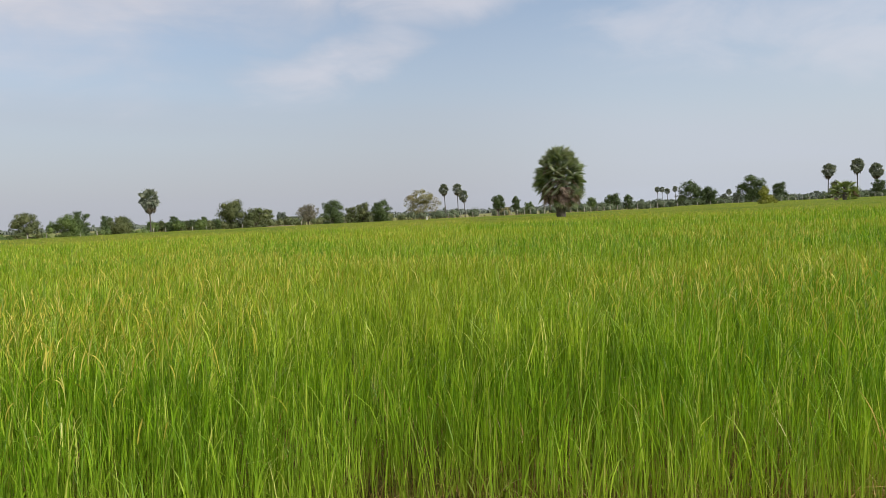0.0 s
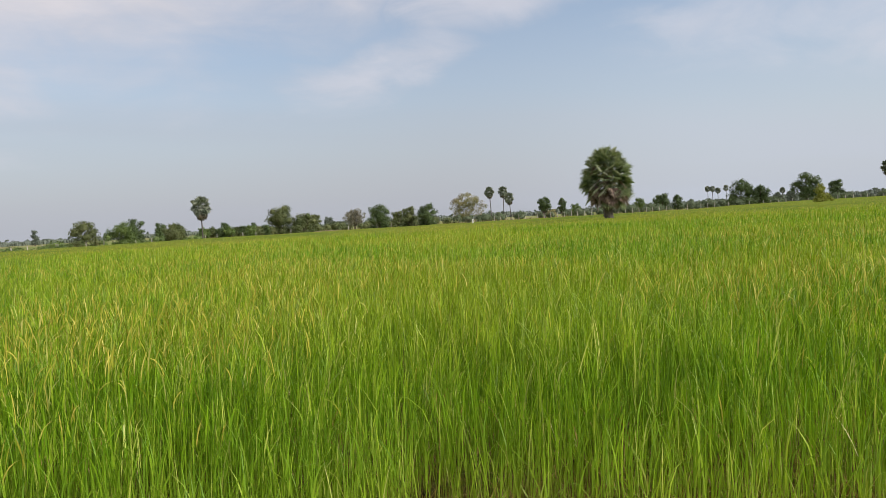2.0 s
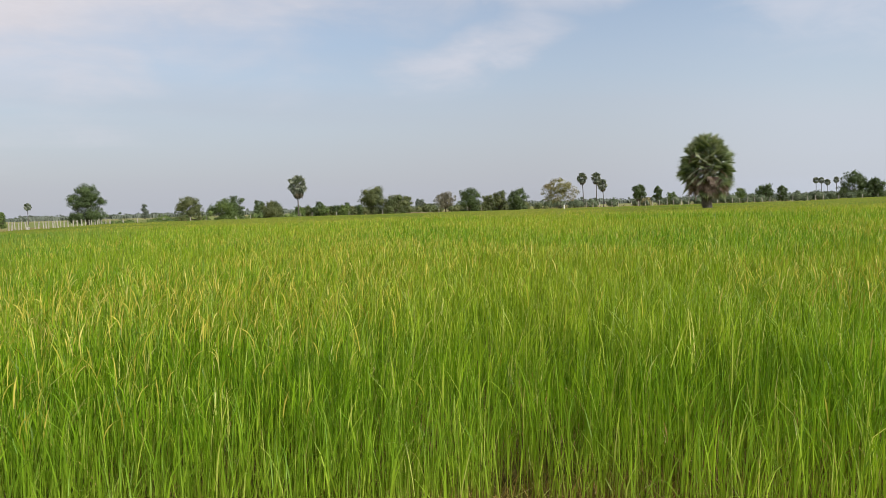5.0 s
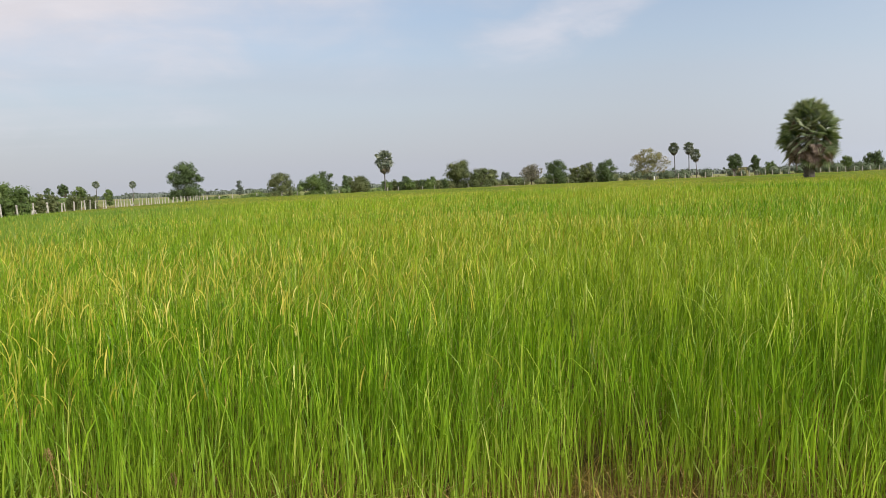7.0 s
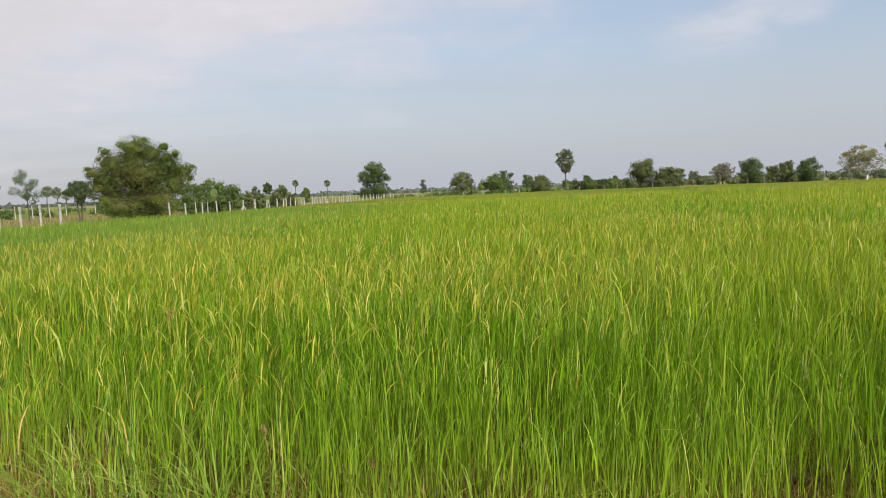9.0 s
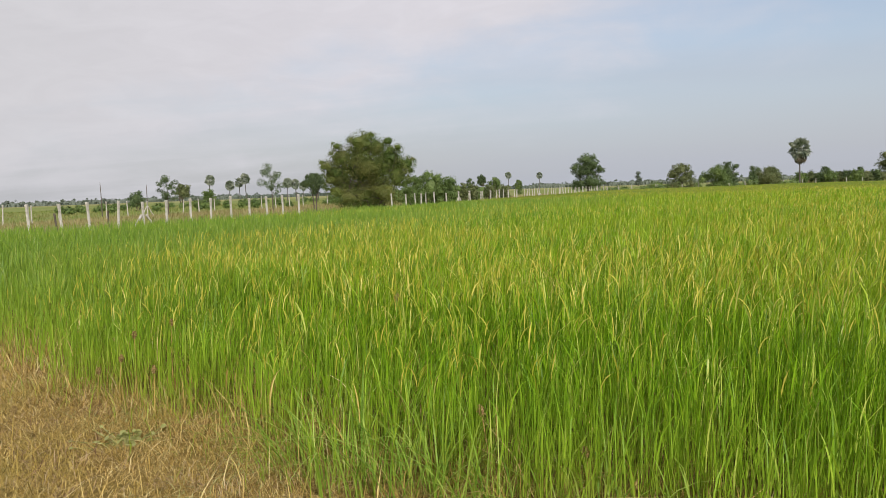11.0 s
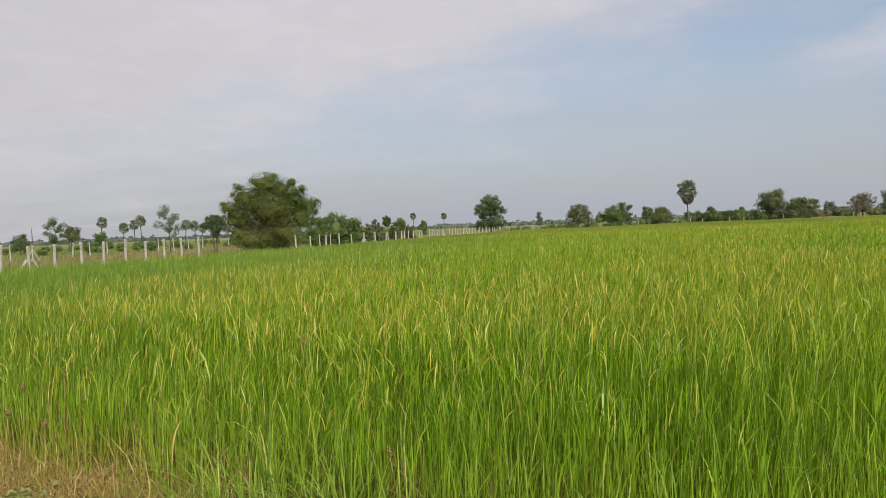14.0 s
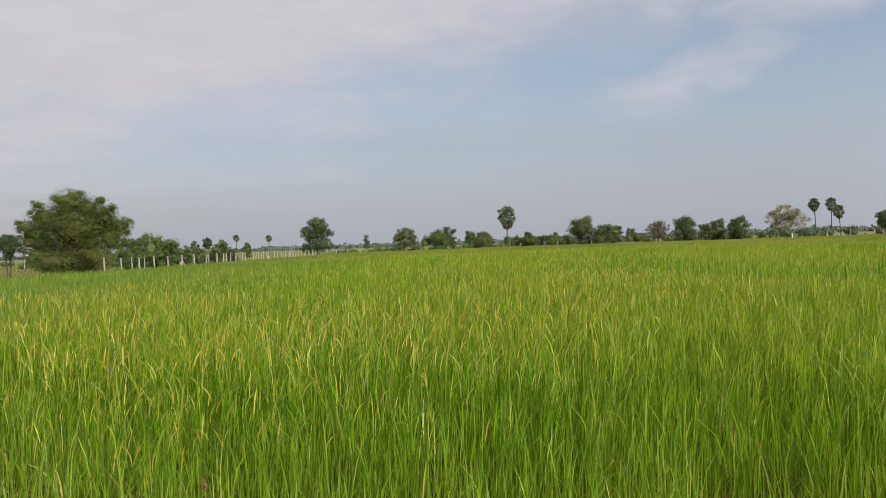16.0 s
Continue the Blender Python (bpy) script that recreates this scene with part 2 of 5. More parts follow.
M_OLIVE = leaf_material("leaf_olive", [(0, (0.09, 0.112, 0.042)), (0.5, (0.125, 0.147, 0.056)), (1, (0.175, 0.19, 0.077))], 0.25, 0.6, (0.075, 0.105, 0.042), 0.45)
M_PALE = leaf_material("leaf_pale", [(0, (0.15, 0.165, 0.07)), (0.5, (0.26, 0.25, 0.115)), (1, (0.40, 0.35, 0.19))], 0.2, 0.7, (0.30, 0.24, 0.15), 0.5)
M_GREY = leaf_material("leaf_greyish", [(0, (0.127, 0.127, 0.0885)), (0.5, (0.202, 0.19, 0.127)), (1, (0.278, 0.253, 0.177))], 0.2, 0.7)
M_YELLOW = leaf_material("leaf_yellowish", [(0.0, (0.13, 0.16, 0.02)), (0.5, (0.23, 0.25, 0.035)), (1.0, (0.33, 0.33, 0.06))], 0.3, 0.55)
# the haze of distance is mixed into this pale grey-green base colour
M_FAR = leaf_material("leaf_haze_tinted", [(0.0, (0.105, 0.13, 0.105)), (0.5, (0.135, 0.16, 0.13)), (1.0, (0.165, 0.19, 0.155))], 0.15, 0.9, specular=0.0)
# by_object pales whole fronds at random: painted glints of the glossy fans
M_PALM = leaf_material("palm_leaf", [(0.0, (0.04, 0.075, 0.024)), (0.6, (0.095, 0.15, 0.05)), (1.0, (0.27, 0.32, 0.16))], 0.22, 0.34, specular=0.8, by_object=(0.46, 0.48, 0.36))
M_PALM_YOUNG = leaf_material("palm_leaf_young", [(0.0, (0.10, 0.15, 0.035)), (0.6, (0.17, 0.23, 0.06)), (1.0, (0.27, 0.33, 0.12))], 0.3, 0.4, specular=0.5)
# the pale patch paints highlights onto the distant palm heads
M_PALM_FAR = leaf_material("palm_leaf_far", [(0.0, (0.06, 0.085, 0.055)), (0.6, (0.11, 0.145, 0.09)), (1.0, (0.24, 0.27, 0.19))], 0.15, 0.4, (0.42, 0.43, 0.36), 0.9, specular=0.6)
M_PALM_DRY = leaf_material("palm_leaf_dry", [(0.0, (0.045, 0.032, 0.028)), (0.6, (0.12, 0.085, 0.07)), (1.0, (0.36, 0.28, 0.23))], 0.15, 0.8, by_object=(0.33, 0.25, 0.21))
M_PALM_OLD = leaf_material("palm_leaf_old", [(0.0, (0.06, 0.055, 0.035)), (0.6, (0.12, 0.105, 0.07)), (1.0, (0.24, 0.20, 0.14))], 0.15, 0.8)
M_PALM_STALK = leaf_material("palm_stalk", [(0.0, (0.16, 0.19, 0.06)), (1.0, (0.30, 0.31, 0.13))], 0.05, 0.5)
# bush green, greyed in its base colour to stand for haze
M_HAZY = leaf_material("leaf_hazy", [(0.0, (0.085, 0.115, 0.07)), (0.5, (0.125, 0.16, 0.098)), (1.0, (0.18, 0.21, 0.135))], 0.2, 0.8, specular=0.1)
M_EARTH = ground_material("bare_earth", [(0.3, (0.13, 0.12, 0.06)), (0.5, (0.24, 0.19, 0.12)), (0.7, (0.34, 0.27, 0.19))], 1.1, bump=0.6)
M_BARK = solid_material("bark", (0.05, 0.04, 0.03), (0.13, 0.10, 0.075), 4.0)
M_PALM_BARK = solid_material("palm_bark", (0.05, 0.045, 0.04), (0.14, 0.12, 0.10), 5.0, bump=0.8)
M_CONCRETE = solid_material("post_concrete", (0.26, 0.24, 0.205), (0.56, 0.525, 0.47), 5.0)
M_WHITE = solid_material("white_paint", (0.7, 0.7, 0.68), (0.84, 0.84, 0.82), 5.0)
M_WOOD = solid_material("weathered_wood", (0.05, 0.04, 0.03), (0.13, 0.10, 0.075), 7.0)
M_SOIL = ground_material("soil", [(0.3, (0.05, 0.042, 0.013)), (0.5, (0.11, 0.09, 0.028)), (0.7, (0.20, 0.165, 0.055))], 9.0)
M_VERGE = ground_material("dry_verge", [(0.28, (0.06, 0.04, 0.015)), (0.45, (0.20, 0.14, 0.045)), (0.6, (0.36, 0.26, 0.10)), (0.75, (0.28, 0.22, 0.06))], 26.0,
                          [(0.35, (0.33, 0.215, 0.07)), (0.5, (0.27, 0.20, 0.05)), (0.65, (0.36, 0.25, 0.09))], 0.9, bump=1.0)
M_PLAIN = ground_material("open_land", [(0.3, (0.14, 0.16, 0.05)), (0.5, (0.22, 0.21, 0.09)), (0.7, (0.28, 0.23, 0.12))], 0.6,
                          [(0.38, (0.17, 0.25, 0.05)), (0.5, (0.25, 0.22, 0.11)), (0.62, (0.20, 0.24, 0.07))], 0.012, bump=0.5, bump_distance=0.2)
M_PADDY = ground_material("far_paddy", [(0.32, (0.08, 0.125, 0.025)), (0.5, (0.16, 0.21, 0.05)), (0.66, (0.27, 0.27, 0.10))], 0.35,
                          [(0.40, (0.12, 0.185, 0.035)), (0.5, (0.21, 0.205, 0.075)), (0.6, (0.14, 0.18, 0.045))], 0.045, bump=0.8, bump_distance=0.2)

# ---------------------------------------------------------------- mesh helpers
rng = np.random.default_rng(11)


def reseed(*values):
    """Random numbers of a thing's own, so that one thing does not change another."""
    global rng
    rng = np.random.default_rng([int(abs(v) * 1000) for v in values])


def mesh_from(name, verts, quads=None, tris=None, material=None, smooth=False):
    """A mesh from arrays of vertices, four-cornered and three-cornered faces."""
    verts = np.asarray(verts, np.float32).reshape(-1, 3)
    q = np.zeros((0, 4), np.int32) if quads is None else np.asarray(quads, np.int32).reshape(-1, 4)
    t = np.zeros((0, 3), np.int32) if tris is None else np.asarray(tris, np.int32).reshape(-1, 3)
    me = bpy.data.meshes.new(name)
    me.vertices.add(len(verts))
    me.vertices.foreach_set("co", verts.ravel())
    loops = np.concatenate([q.ravel(), t.ravel()])
    me.loops.add(len(loops))
    me.loops.foreach_set("vertex_index", loops)
    me.polygons.add(len(q) + len(t))
    me.polygons.foreach_set("loop_start", np.concatenate([np.arange(len(q)) * 4, len(q) * 4 + np.arange(len(t)) * 3]).astype(np.int32))
    me.polygons.foreach_set("use_smooth", np.full(len(q) + len(t), smooth))
    me.update(calc_edges=True)
    me.validate()
    if material:
        me.materials.append(material)
    return me


def child(name, me, parent, label="", m=None):
    ob = new(name, me)
    ob.parent = parent
    if m is not None:
        ob.matrix_basis = m
    if label:
        tagged(ob, label)
    return ob


def place(az, dist):
    """The point of the plan at an azimuth in degrees to the left of the y axis and a distance."""
    return -dist * math.sin(radians(az)), dist * math.cos(radians(az))


def inside(px, py, poly):
    """Which points lie in a polygon of the plan."""
    hit = np.zeros(len(px), bool)
    for (x0, y0), (x1, y1) in zip(poly, poly[1:] + poly[:1]):
        cross = (y0 > py) != (y1 > py)
        with np.errstate(divide="ignore", invalid="ignore"):
            hit ^= cross & (px < (x1 - x0) * (py - y0) / (y1 - y0) + x0)
    return hit


def grow_blades(pts, height, width, lean, bend, segs, z0=0.0, face=None, taper=1.3, drop=0.0):
    """Grass blades: arrays of roots, heights, widths, leans (2D, per height) and bends; each one a strip that narrows to a tip."""
    n = len(pts)
    s = np.linspace(0, 1, segs + 1)
    face = rng.uniform(0, 2 * np.pi, n) if face is None else face
    side = np.stack([np.cos(face), np.sin(face), np.zeros(n)], 1)
    curve = lean[:, None, :] * (s[None, :, None] + 0 * bend[:, None, None]) + (lean / (np.linalg.norm(lean, axis=1, keepdims=True) + 1e-6))[:, None, :] * (bend[:, None] * s[None, :] ** 2.5)[:, :, None]
    mid = np.zeros((n, segs + 1, 3))
    mid[:, :, :2] = pts[:, None, :2] + curve * height[:, None, None]
    dropped = drop * bend[:, None] * s[None, :] ** 4
    mid[:, :, 2] = np.asarray(z0).reshape(-1, 1) + height[:, None] * (s[None, :] * (1 - 0.12 * np.abs(bend)[:, None]) - dropped)
    w = 0.5 * width[:, None] * np.maximum(1 - s[None, :] ** taper, 0.0) * (0.65 + 0.7 * np.minimum(s * 2, 1))[None, :]
    left, right = mid - side[:, None, :] * w[:, :, None], mid + side[:, None, :] * w[:, :, None]
    per = 2 * segs + 1
    verts = np.empty((n, per, 3), np.float32)
    verts[:, 0:2 * segs:2], verts[:, 1:2 * segs:2], verts[:, -1] = left[:, :segs], right[:, :segs], mid[:, -1]
    base = (np.arange(n) * per)[:, None]
    quads = [base + np.array([[2 * k, 2 * k + 1, 2 * k + 3, 2 * k + 2]]) for k in range(segs - 1)]
    quads = np.concatenate(quads) if quads else np.zeros((0, 4), int)
    tris = base + np.array([[2 * segs - 2, 2 * segs - 1, 2 * segs]])
    return verts.reshape(-1, 3), quads, tris


def join_arrays(pieces):
    vs, qs, ts, at = [], [], [], 0
    for v, q, t in pieces:
        vs.append(v), qs.append(np.asarray(q).reshape(-1, 4) + at), ts.append(np.asarray(t).reshape(-1, 3) + at)
        at += len(v)
    return np.concatenate(vs), np.concatenate(qs), np.concatenate(ts)


def tube(points, radii, sides=6):
    """A round limb through points, as arrays."""
    pts = [Vector(p) for p in points]
    vs, qs = [], []
    for i, p in enumerate(pts):
        d = (pts[min(i + 1, len(pts) - 1)] - pts[max(i - 1, 0)]).normalized()
        a = d.orthogonal().normalized()
        b = d.cross(a)
        for k in range(sides):
            ang = 2 * math.pi * k / sides
            vs.append(p + (a * math.cos(ang) + b * math.sin(ang)) * radii[i])
        if i:
            for k in range(sides):
                j = (k + 1) % sides
                qs.append(((i - 1) * sides + k, (i - 1) * sides + j, i * sides + j, i * sides + k))
    cap = len(vs)
    vs.append(pts[-1])
    ts = [((len(pts) - 1) * sides + k, (len(pts) - 1) * sides + (k + 1) % sides, cap) for k in range(sides)]
    return np.array([tuple(v) for v in vs]), np.array(qs), np.array(ts)


# ---------------------------------------------------------------- the plan
# the near rim of the rice along the dry verge, the fence side and the far rim
FIELD = [(-22.0, 11.9), (-9.7, 6.75), (-5.2, 4.85), (-2.5, 3.85), (-1.2, 3.4), (1.5, 2.95), (3.4, 1.9), (6.0, 0.4), (14.0, -3.5), (60, -20),
         (220, 40), place(-62, 215), place(-48, 200), place(-44.5, 160), place(-42, 116), place(-33, 111), place(-22, 107), place(-14, 104), place(-6, 104),
         place(0, 100), place(5, 96), place(9.6, 92.5), (-14.2, 72), (-18.5, 42), (-20.0, 36), (-23.1, 15)]


def build_ground():
    bm = bmesh.new()
    rings, spokes = [0, 6, 15, 40, 100, 250, 600, 1400, 3200, 4600], 48
    rows_of = []
    for r in rings:
        if r == 0:
            rows_of.append([bm.verts.new((0, 0, 0))])
            continue
        rows_of.append([bm.verts.new((r * math.cos(2 * math.pi * k / spokes), r * math.sin(2 * math.pi * k / spokes), 0)) for k in range(spokes)])
    for k in range(spokes):
        bm.faces.new((rows_of[0][0], rows_of[1][k], rows_of[1][(k + 1) % spokes]))
        for a, b in zip(rows_of[1:], rows_of[2:]):
            bm.faces.new((a[k], b[k], b[(k + 1) % spokes], a[(k + 1) % spokes]))
    me = bpy.data.meshes.new("ground")
    bm.to_mesh(me)
    me.materials.append(M_PLAIN)
    tagged(new("ground", me), "flat open farmland of dry grass and green fields", "ground", kind="structure")


def flat_sheet(name, poly, z, step, bumps, material, label, category, kind):
    """A gently uneven sheet over a polygon of the plan."""
    xs, ys = [p[0] for p in poly], [p[1] for p in poly]
    gx, gy = np.meshgrid(np.arange(min(xs), max(xs) + step, step), np.arange(min(ys), max(ys) + step, step), indexing="ij")
    nx, ny = gx.shape
    h = z + bumps * np.array([noise.noise(Vector((a * 0.9, b * 0.9, 3.1))) + 0.6 * noise.noise(Vector((a * 0.17, b * 0.17, 7.7))) for a, b in zip(gx.ravel(), gy.ravel())])
    verts = np.stack([gx.ravel(), gy.ravel(), h], 1)
    i, j = np.meshgrid(np.arange(nx - 1), np.arange(ny - 1), indexing="ij")
    a = (i * ny + j).ravel()
    quads = np.stack([a, a + ny, a + ny + 1, a + 1], 1)
    cx, cy = (gx[:-1, :-1] + step / 2).ravel(), (gy[:-1, :-1] + step / 2).ravel()
    ok = inside(cx, cy, poly)
    ob = new(name, mesh_from(name, verts, quads[ok], None, material, True))
    return tagged(ob, label, category, kind=kind)


build_ground()
VERGE = [(-40, 20.5), (-22, 12.9), (-9.7, 7.3), (-5.2, 5.4), (-2.5, 4.5), (-1.2, 4.1), (1.5, 4.0), (4, 3.3), (8, 1.2), (14, -1.5), (24, -5), (24, -14), (-40, -14)]
flat_sheet("verge", VERGE, 0.035, 0.35, 0.03, M_VERGE, "dry straw-coloured grass verge beside the rice", "verge", "structure")
flat_sheet("field_soil", [(-20, 8), (-1.2, 3.2), (1.5, 3.0), (6, 1), (20, -4), (22, 16), (-20, 22)], 0.025, 0.4, 0.02, M_SOIL, "brown soil and straw litter under the rice", "soil", "structure")


# ---------------------------------------------------------------- rice
def patch_noise(p, scale, seed):
    return np.array([noise.noise(Vector((x * scale, y * scale, seed))) for x, y in p])


def scatter(r0, r1, density, a0=-61.0, a1=58.0):
    """Random points of the rice field in a ring about the standing place."""
    area = 0.5 * radians(a1 - a0) * (r1 * r1 - r0 * r0)
    n = int(area * density)
    r = np.sqrt(rng.uniform(r0 * r0, r1 * r1, n))
    a = np.radians(rng.uniform(a0, a1, n))
    p = np.stack([-r * np.sin(a), r * np.cos(a)], 1)
    ragged = 0.32 * patch_noise(p, 1.3, 21.0) + rng.normal(0, 0.13, n) if r0 < 15 else 0
    return p[inside(p[:, 0] + 0.4 * ragged, p[:, 1] + ragged, FIELD)]


def from_rim(p):
    """The distance of points from the rim along the verge."""
    best = np.full(len(p), 1e9)
    for a, b in zip(FIELD[:9], FIELD[1:10]):
        a, b = np.array(a), np.array(b)
        u = np.clip(((p - a) @ (b - a)) / ((b - a) @ (b - a)), 0, 1)
        best = np.minimum(best, np.linalg.norm(p - (a + u[:, None] * (b - a)), axis=1))
    return best



def arc_strips(roots, z0, length, width, ang, th0, th1, segs, bow=1.0, taper=2.0, grain=0.0):
    """Strips that rise from their roots and bend over: th0 and th1 are their slopes from the upright at foot and tip, towards the heading ang."""
    n = len(roots)
    s = np.linspace(0, 1, segs + 1)
    th = th0[:, None] + (th1 - th0)[:, None] * ((s[:-1] + s[1:]) / 2) ** bow
    step = (length / segs)[:, None]
    out = np.concatenate([np.zeros((n, 1)), np.cumsum(np.sin(th) * step, 1)], 1)
    up = np.concatenate([np.zeros((n, 1)), np.cumsum(np.cos(th) * step, 1)], 1)
    mid = np.stack([roots[:, :1] + out * np.cos(ang)[:, None], roots[:, 1:2] + out * np.sin(ang)[:, None], z0[:, None] + up], 2)
    face = ang + np.pi / 2 + rng.normal(0, 0.7, n)
    side = np.stack([np.cos(face), np.sin(face), np.zeros(n)], 1)
    shape = np.maximum(1 - s ** taper, 0.0) * (0.6 + 0.8 * np.minimum(s * 2, 1))
    w = 0.5 * width[:, None] * shape[None, :]
    if grain:
        w = w * (1 + grain * np.where(np.arange(segs + 1) % 2, 1.0, -0.55))[None, :]
    left, right = mid - side[:, None, :] * w[:, :, None], mid + side[:, None, :] * w[:, :, None]
    per = 2 * segs + 1
    verts = np.empty((n, per, 3), np.float32)
    verts[:, 0:2 * segs:2], verts[:, 1:2 * segs:2], verts[:, -1] = left[:, :segs], right[:, :segs], mid[:, -1]
    base = (np.arange(n) * per)[:, None]
    quads = [base + np.array([[2 * k, 2 * k + 1, 2 * k + 3, 2 * k + 2]]) for k in range(segs - 1)]
    quads = np.concatenate(quads) if quads else np.zeros((0, 4), int)
    return verts.reshape(-1, 3), quads, base + np.array([[2 * segs - 2, 2 * segs - 1, 2 * segs]])


def stand_height(p):
    """How tall the stand is at points of the plan: uneven, lower by the fence and at the rim."""
    high = 1 + 0.085 * patch_noise(p, 0.45, 1.5) + 0.05 * patch_noise(p, 0.11, 8.5)
    high *= 1 - 0.10 * np.clip((-p[:, 0] - 7) / 8, 0, 1)
    return high * np.clip(0.62 + 0.42 * from_rim(p), 0, 1)


# the breeze leans the stand towards +x
BREEZE = 0.45


def headings(n):
    """Random headings, more of them downwind."""
    ang = rng.uniform(0, 2 * np.pi, n)
    return ang - BREEZE * 1.6 * np.sin(ang)


def rice_leaves(hills, per, spread, tip0, tip1, long0, long1, width, segs, fold=0.2, open_up=0.54):
    """Leaf blades that spring from the stems; their tips reach from tip0 to tip1, most of them near the top."""
    high = np.repeat(stand_height(hills) + rng.normal(0, 0.035, len(hills)), per)
    loose = spread * np.repeat(1 + 1.6 * np.clip(1 - from_rim(hills), 0, 1), per)
    roots = np.repeat(hills, per, 0) + rng.normal(0, 1, (len(hills) * per, 2)) * loose[:, None]
    n = len(roots)
    tip = (tip1 - (tip1 - tip0) * rng.uniform(0, 1, n) ** 1.6) * high
    long = np.minimum(rng.uniform(long0, long1, n), tip * 0.98)
    th0 = np.abs(rng.normal(0.06, 0.07, n))
    th1 = th0 + np.abs(rng.normal(0, open_up, n))
    folded = rng.uniform(0, 1, n) < fold
    th1 = np.where(folded, rng.uniform(1.0, 2.2, n), th1)
    return arc_strips(roots, tip - long * np.where(folded, 0.8, 0.97), long, width * rng.uniform(0.6, 1.4, n), headings(n), th0, th1, segs, bow=2.0)


def rice_panicles(p, h0, h1, width, length, segs=5, grain=0.3):
    """Nodding heads of grain at the top of the stand."""
    n = len(p)
    z0 = rng.uniform(h0, h1, n) * stand_height(p)
    th0 = np.abs(rng.normal(0.12, 0.10, n))
    return arc_strips(p, z0, length * rng.uniform(0.7, 1.25, n), width * rng.uniform(0.7, 1.3, n), headings(n), th0, th0 + rng.uniform(0.2, 1.0, n) ** 1.7 * 2.2, segs, bow=1.3, taper=4.0, grain=grain)


def stuff(name, arrays, material, label, category):
    v, q, t = arrays
    return tagged(new(name, mesh_from(name, v, q, t, material)), label, category, kind="stuff")


RINGS = (2.2, 5, 7.5, 10, 13, 17, 22, 29, 38, 50, 66, 90, 130, 215)
for r0, r1 in zip(RINGS, RINGS[1:]):
    r = (r0 + r1) / 2
    k = max(r, 5.0) / 5
    reseed(r0)
    if r < 20:
        per = 16 if r < 8 else 10
        hills = scatter(r0, r1, 1220 * k ** -1.18 / per)
        wide, spread = 0.0058 * k ** 0.55, 0.04 * k ** 0.8
        segs = 4 if r < 7 else 3 if r < 12 else 2
        pieces = [rice_leaves(hills, per, spread, 0.52, 1.02, 0.24, 0.5, wide, segs, 0.2),
                  rice_leaves(hills, max(per // 4, 2), spread, 0.62, 0.88, 0.6, 0.85, wide * 0.72, 2, 0.0, 0.08)]
        if r < 8:
            pieces.append(rice_leaves(hills, 4, 0.04, 0.18, 0.62, 0.2, 0.45, 0.007, 3, 0.2, 0.6))
    else:
        per = 5
        hills = scatter(r0, r1, (105 * (r / 20) ** -1.35 if r < 45 else 26 * (r / 50) ** -1.7) / per)
        wide = 0.0135 * (r / 20) ** (0.65 if r < 45 else 0.75)
        pieces = [rice_leaves(hills, per, 0.15, 0.76 if r < 45 else 0.86, 1.03 if r < 60 else 0.98, 0.35, 0.6, wide, 2 if r < 45 else 1, 0.06 if r < 45 else 0.0, 0.3)]
    stuff("rice_plants", join_arrays(pieces), M_RICE, "tall dense bright green rice plants" if r < 30 else "light green rice across the open field", "rice")


def rice_canopy(r0, r1):
    """The closed top of the distant stand, uneven like the plants that stand out of it."""
    az, dist = np.arange(-61.0, 58.0, 0.3), [r0]
    while dist[-1] < r1:
        dist.append(dist[-1] * 1.012)
    a, d = np.meshgrid(np.radians(az), dist, indexing="ij")
    p = np.stack([(-d * np.sin(a)).ravel(), (d * np.cos(a)).ravel()], 1)
    z = np.clip(0.5 + (d.ravel() - r0) * 0.011, 0.5, 0.90) * (1 + 0.6 * (stand_height(p) - 1)) + rng.normal(0, 0.02, len(p))
    m = len(dist)
    i, j = np.meshgrid(np.arange(len(az) - 1), np.arange(m - 1), indexing="ij")
    q = (i * m + j).ravel()
    quads = np.stack([q, q + 1, q + m + 1, q + m], 1)
    mid = p[quads].mean(1)
    quads = quads[inside(mid[:, 0], mid[:, 1], FIELD)]
    stuff("rice_canopy", (np.column_stack([p, z]), quads, np.zeros((0, 3), int)), M_RICE_FAR, "even light green top of the distant rice", "rice")


reseed(91)
rice_canopy(22.0, 216.0)
reseed(31)
# where the grain has ripened: most of it in the middle of the field, little by the fence and on the side of the big palm
def ripened(p, scale, seed, blur):
    a = np.degrees(np.arctan2(-p[:, 0], p[:, 1]))
    side = 0.35 * np.clip((a + 42) / 20, -1, 0) + np.clip((p[:, 0] + 3.5 + 0.1 * p[:, 1]) * 0.16, -1, 0)
    return p[patch_noise(p, scale, seed) + rng.normal(0, blur, len(p)) + side > -0.04]


pieces = []
HEAD_RINGS = (3.6, 5, 6.5, 8.5, 11, 14, 18, 23, 30, 39, 50, 66, 86)
for r0, r1 in zip(HEAD_RINGS, HEAD_RINGS[1:]):
    r = (r0 + r1) / 2
    k = max(r / 6, 1.0)
    p = ripened(scatter(r0, r1, 210 * k ** (-1.5 if r < 16 else -1.35)), 0.25 if r < 20 else 0.1, 9.0, 0.3)
    if r > 45:
        p = p[np.hypot(p[:, 0], p[:, 1]) < 68 + 25 * patch_noise(p, 0.03, 4.0) + rng.normal(0, 4, len(p))]
    pieces.append(rice_panicles(p, 0.74 if r < 6 else 0.84, 0.99, 0.0046 * k ** 0.5, 0.155 * k ** -0.3, 5 if r < 9 else 3 if r < 15 else 2, 0.3 if r < 9 else 0.0))
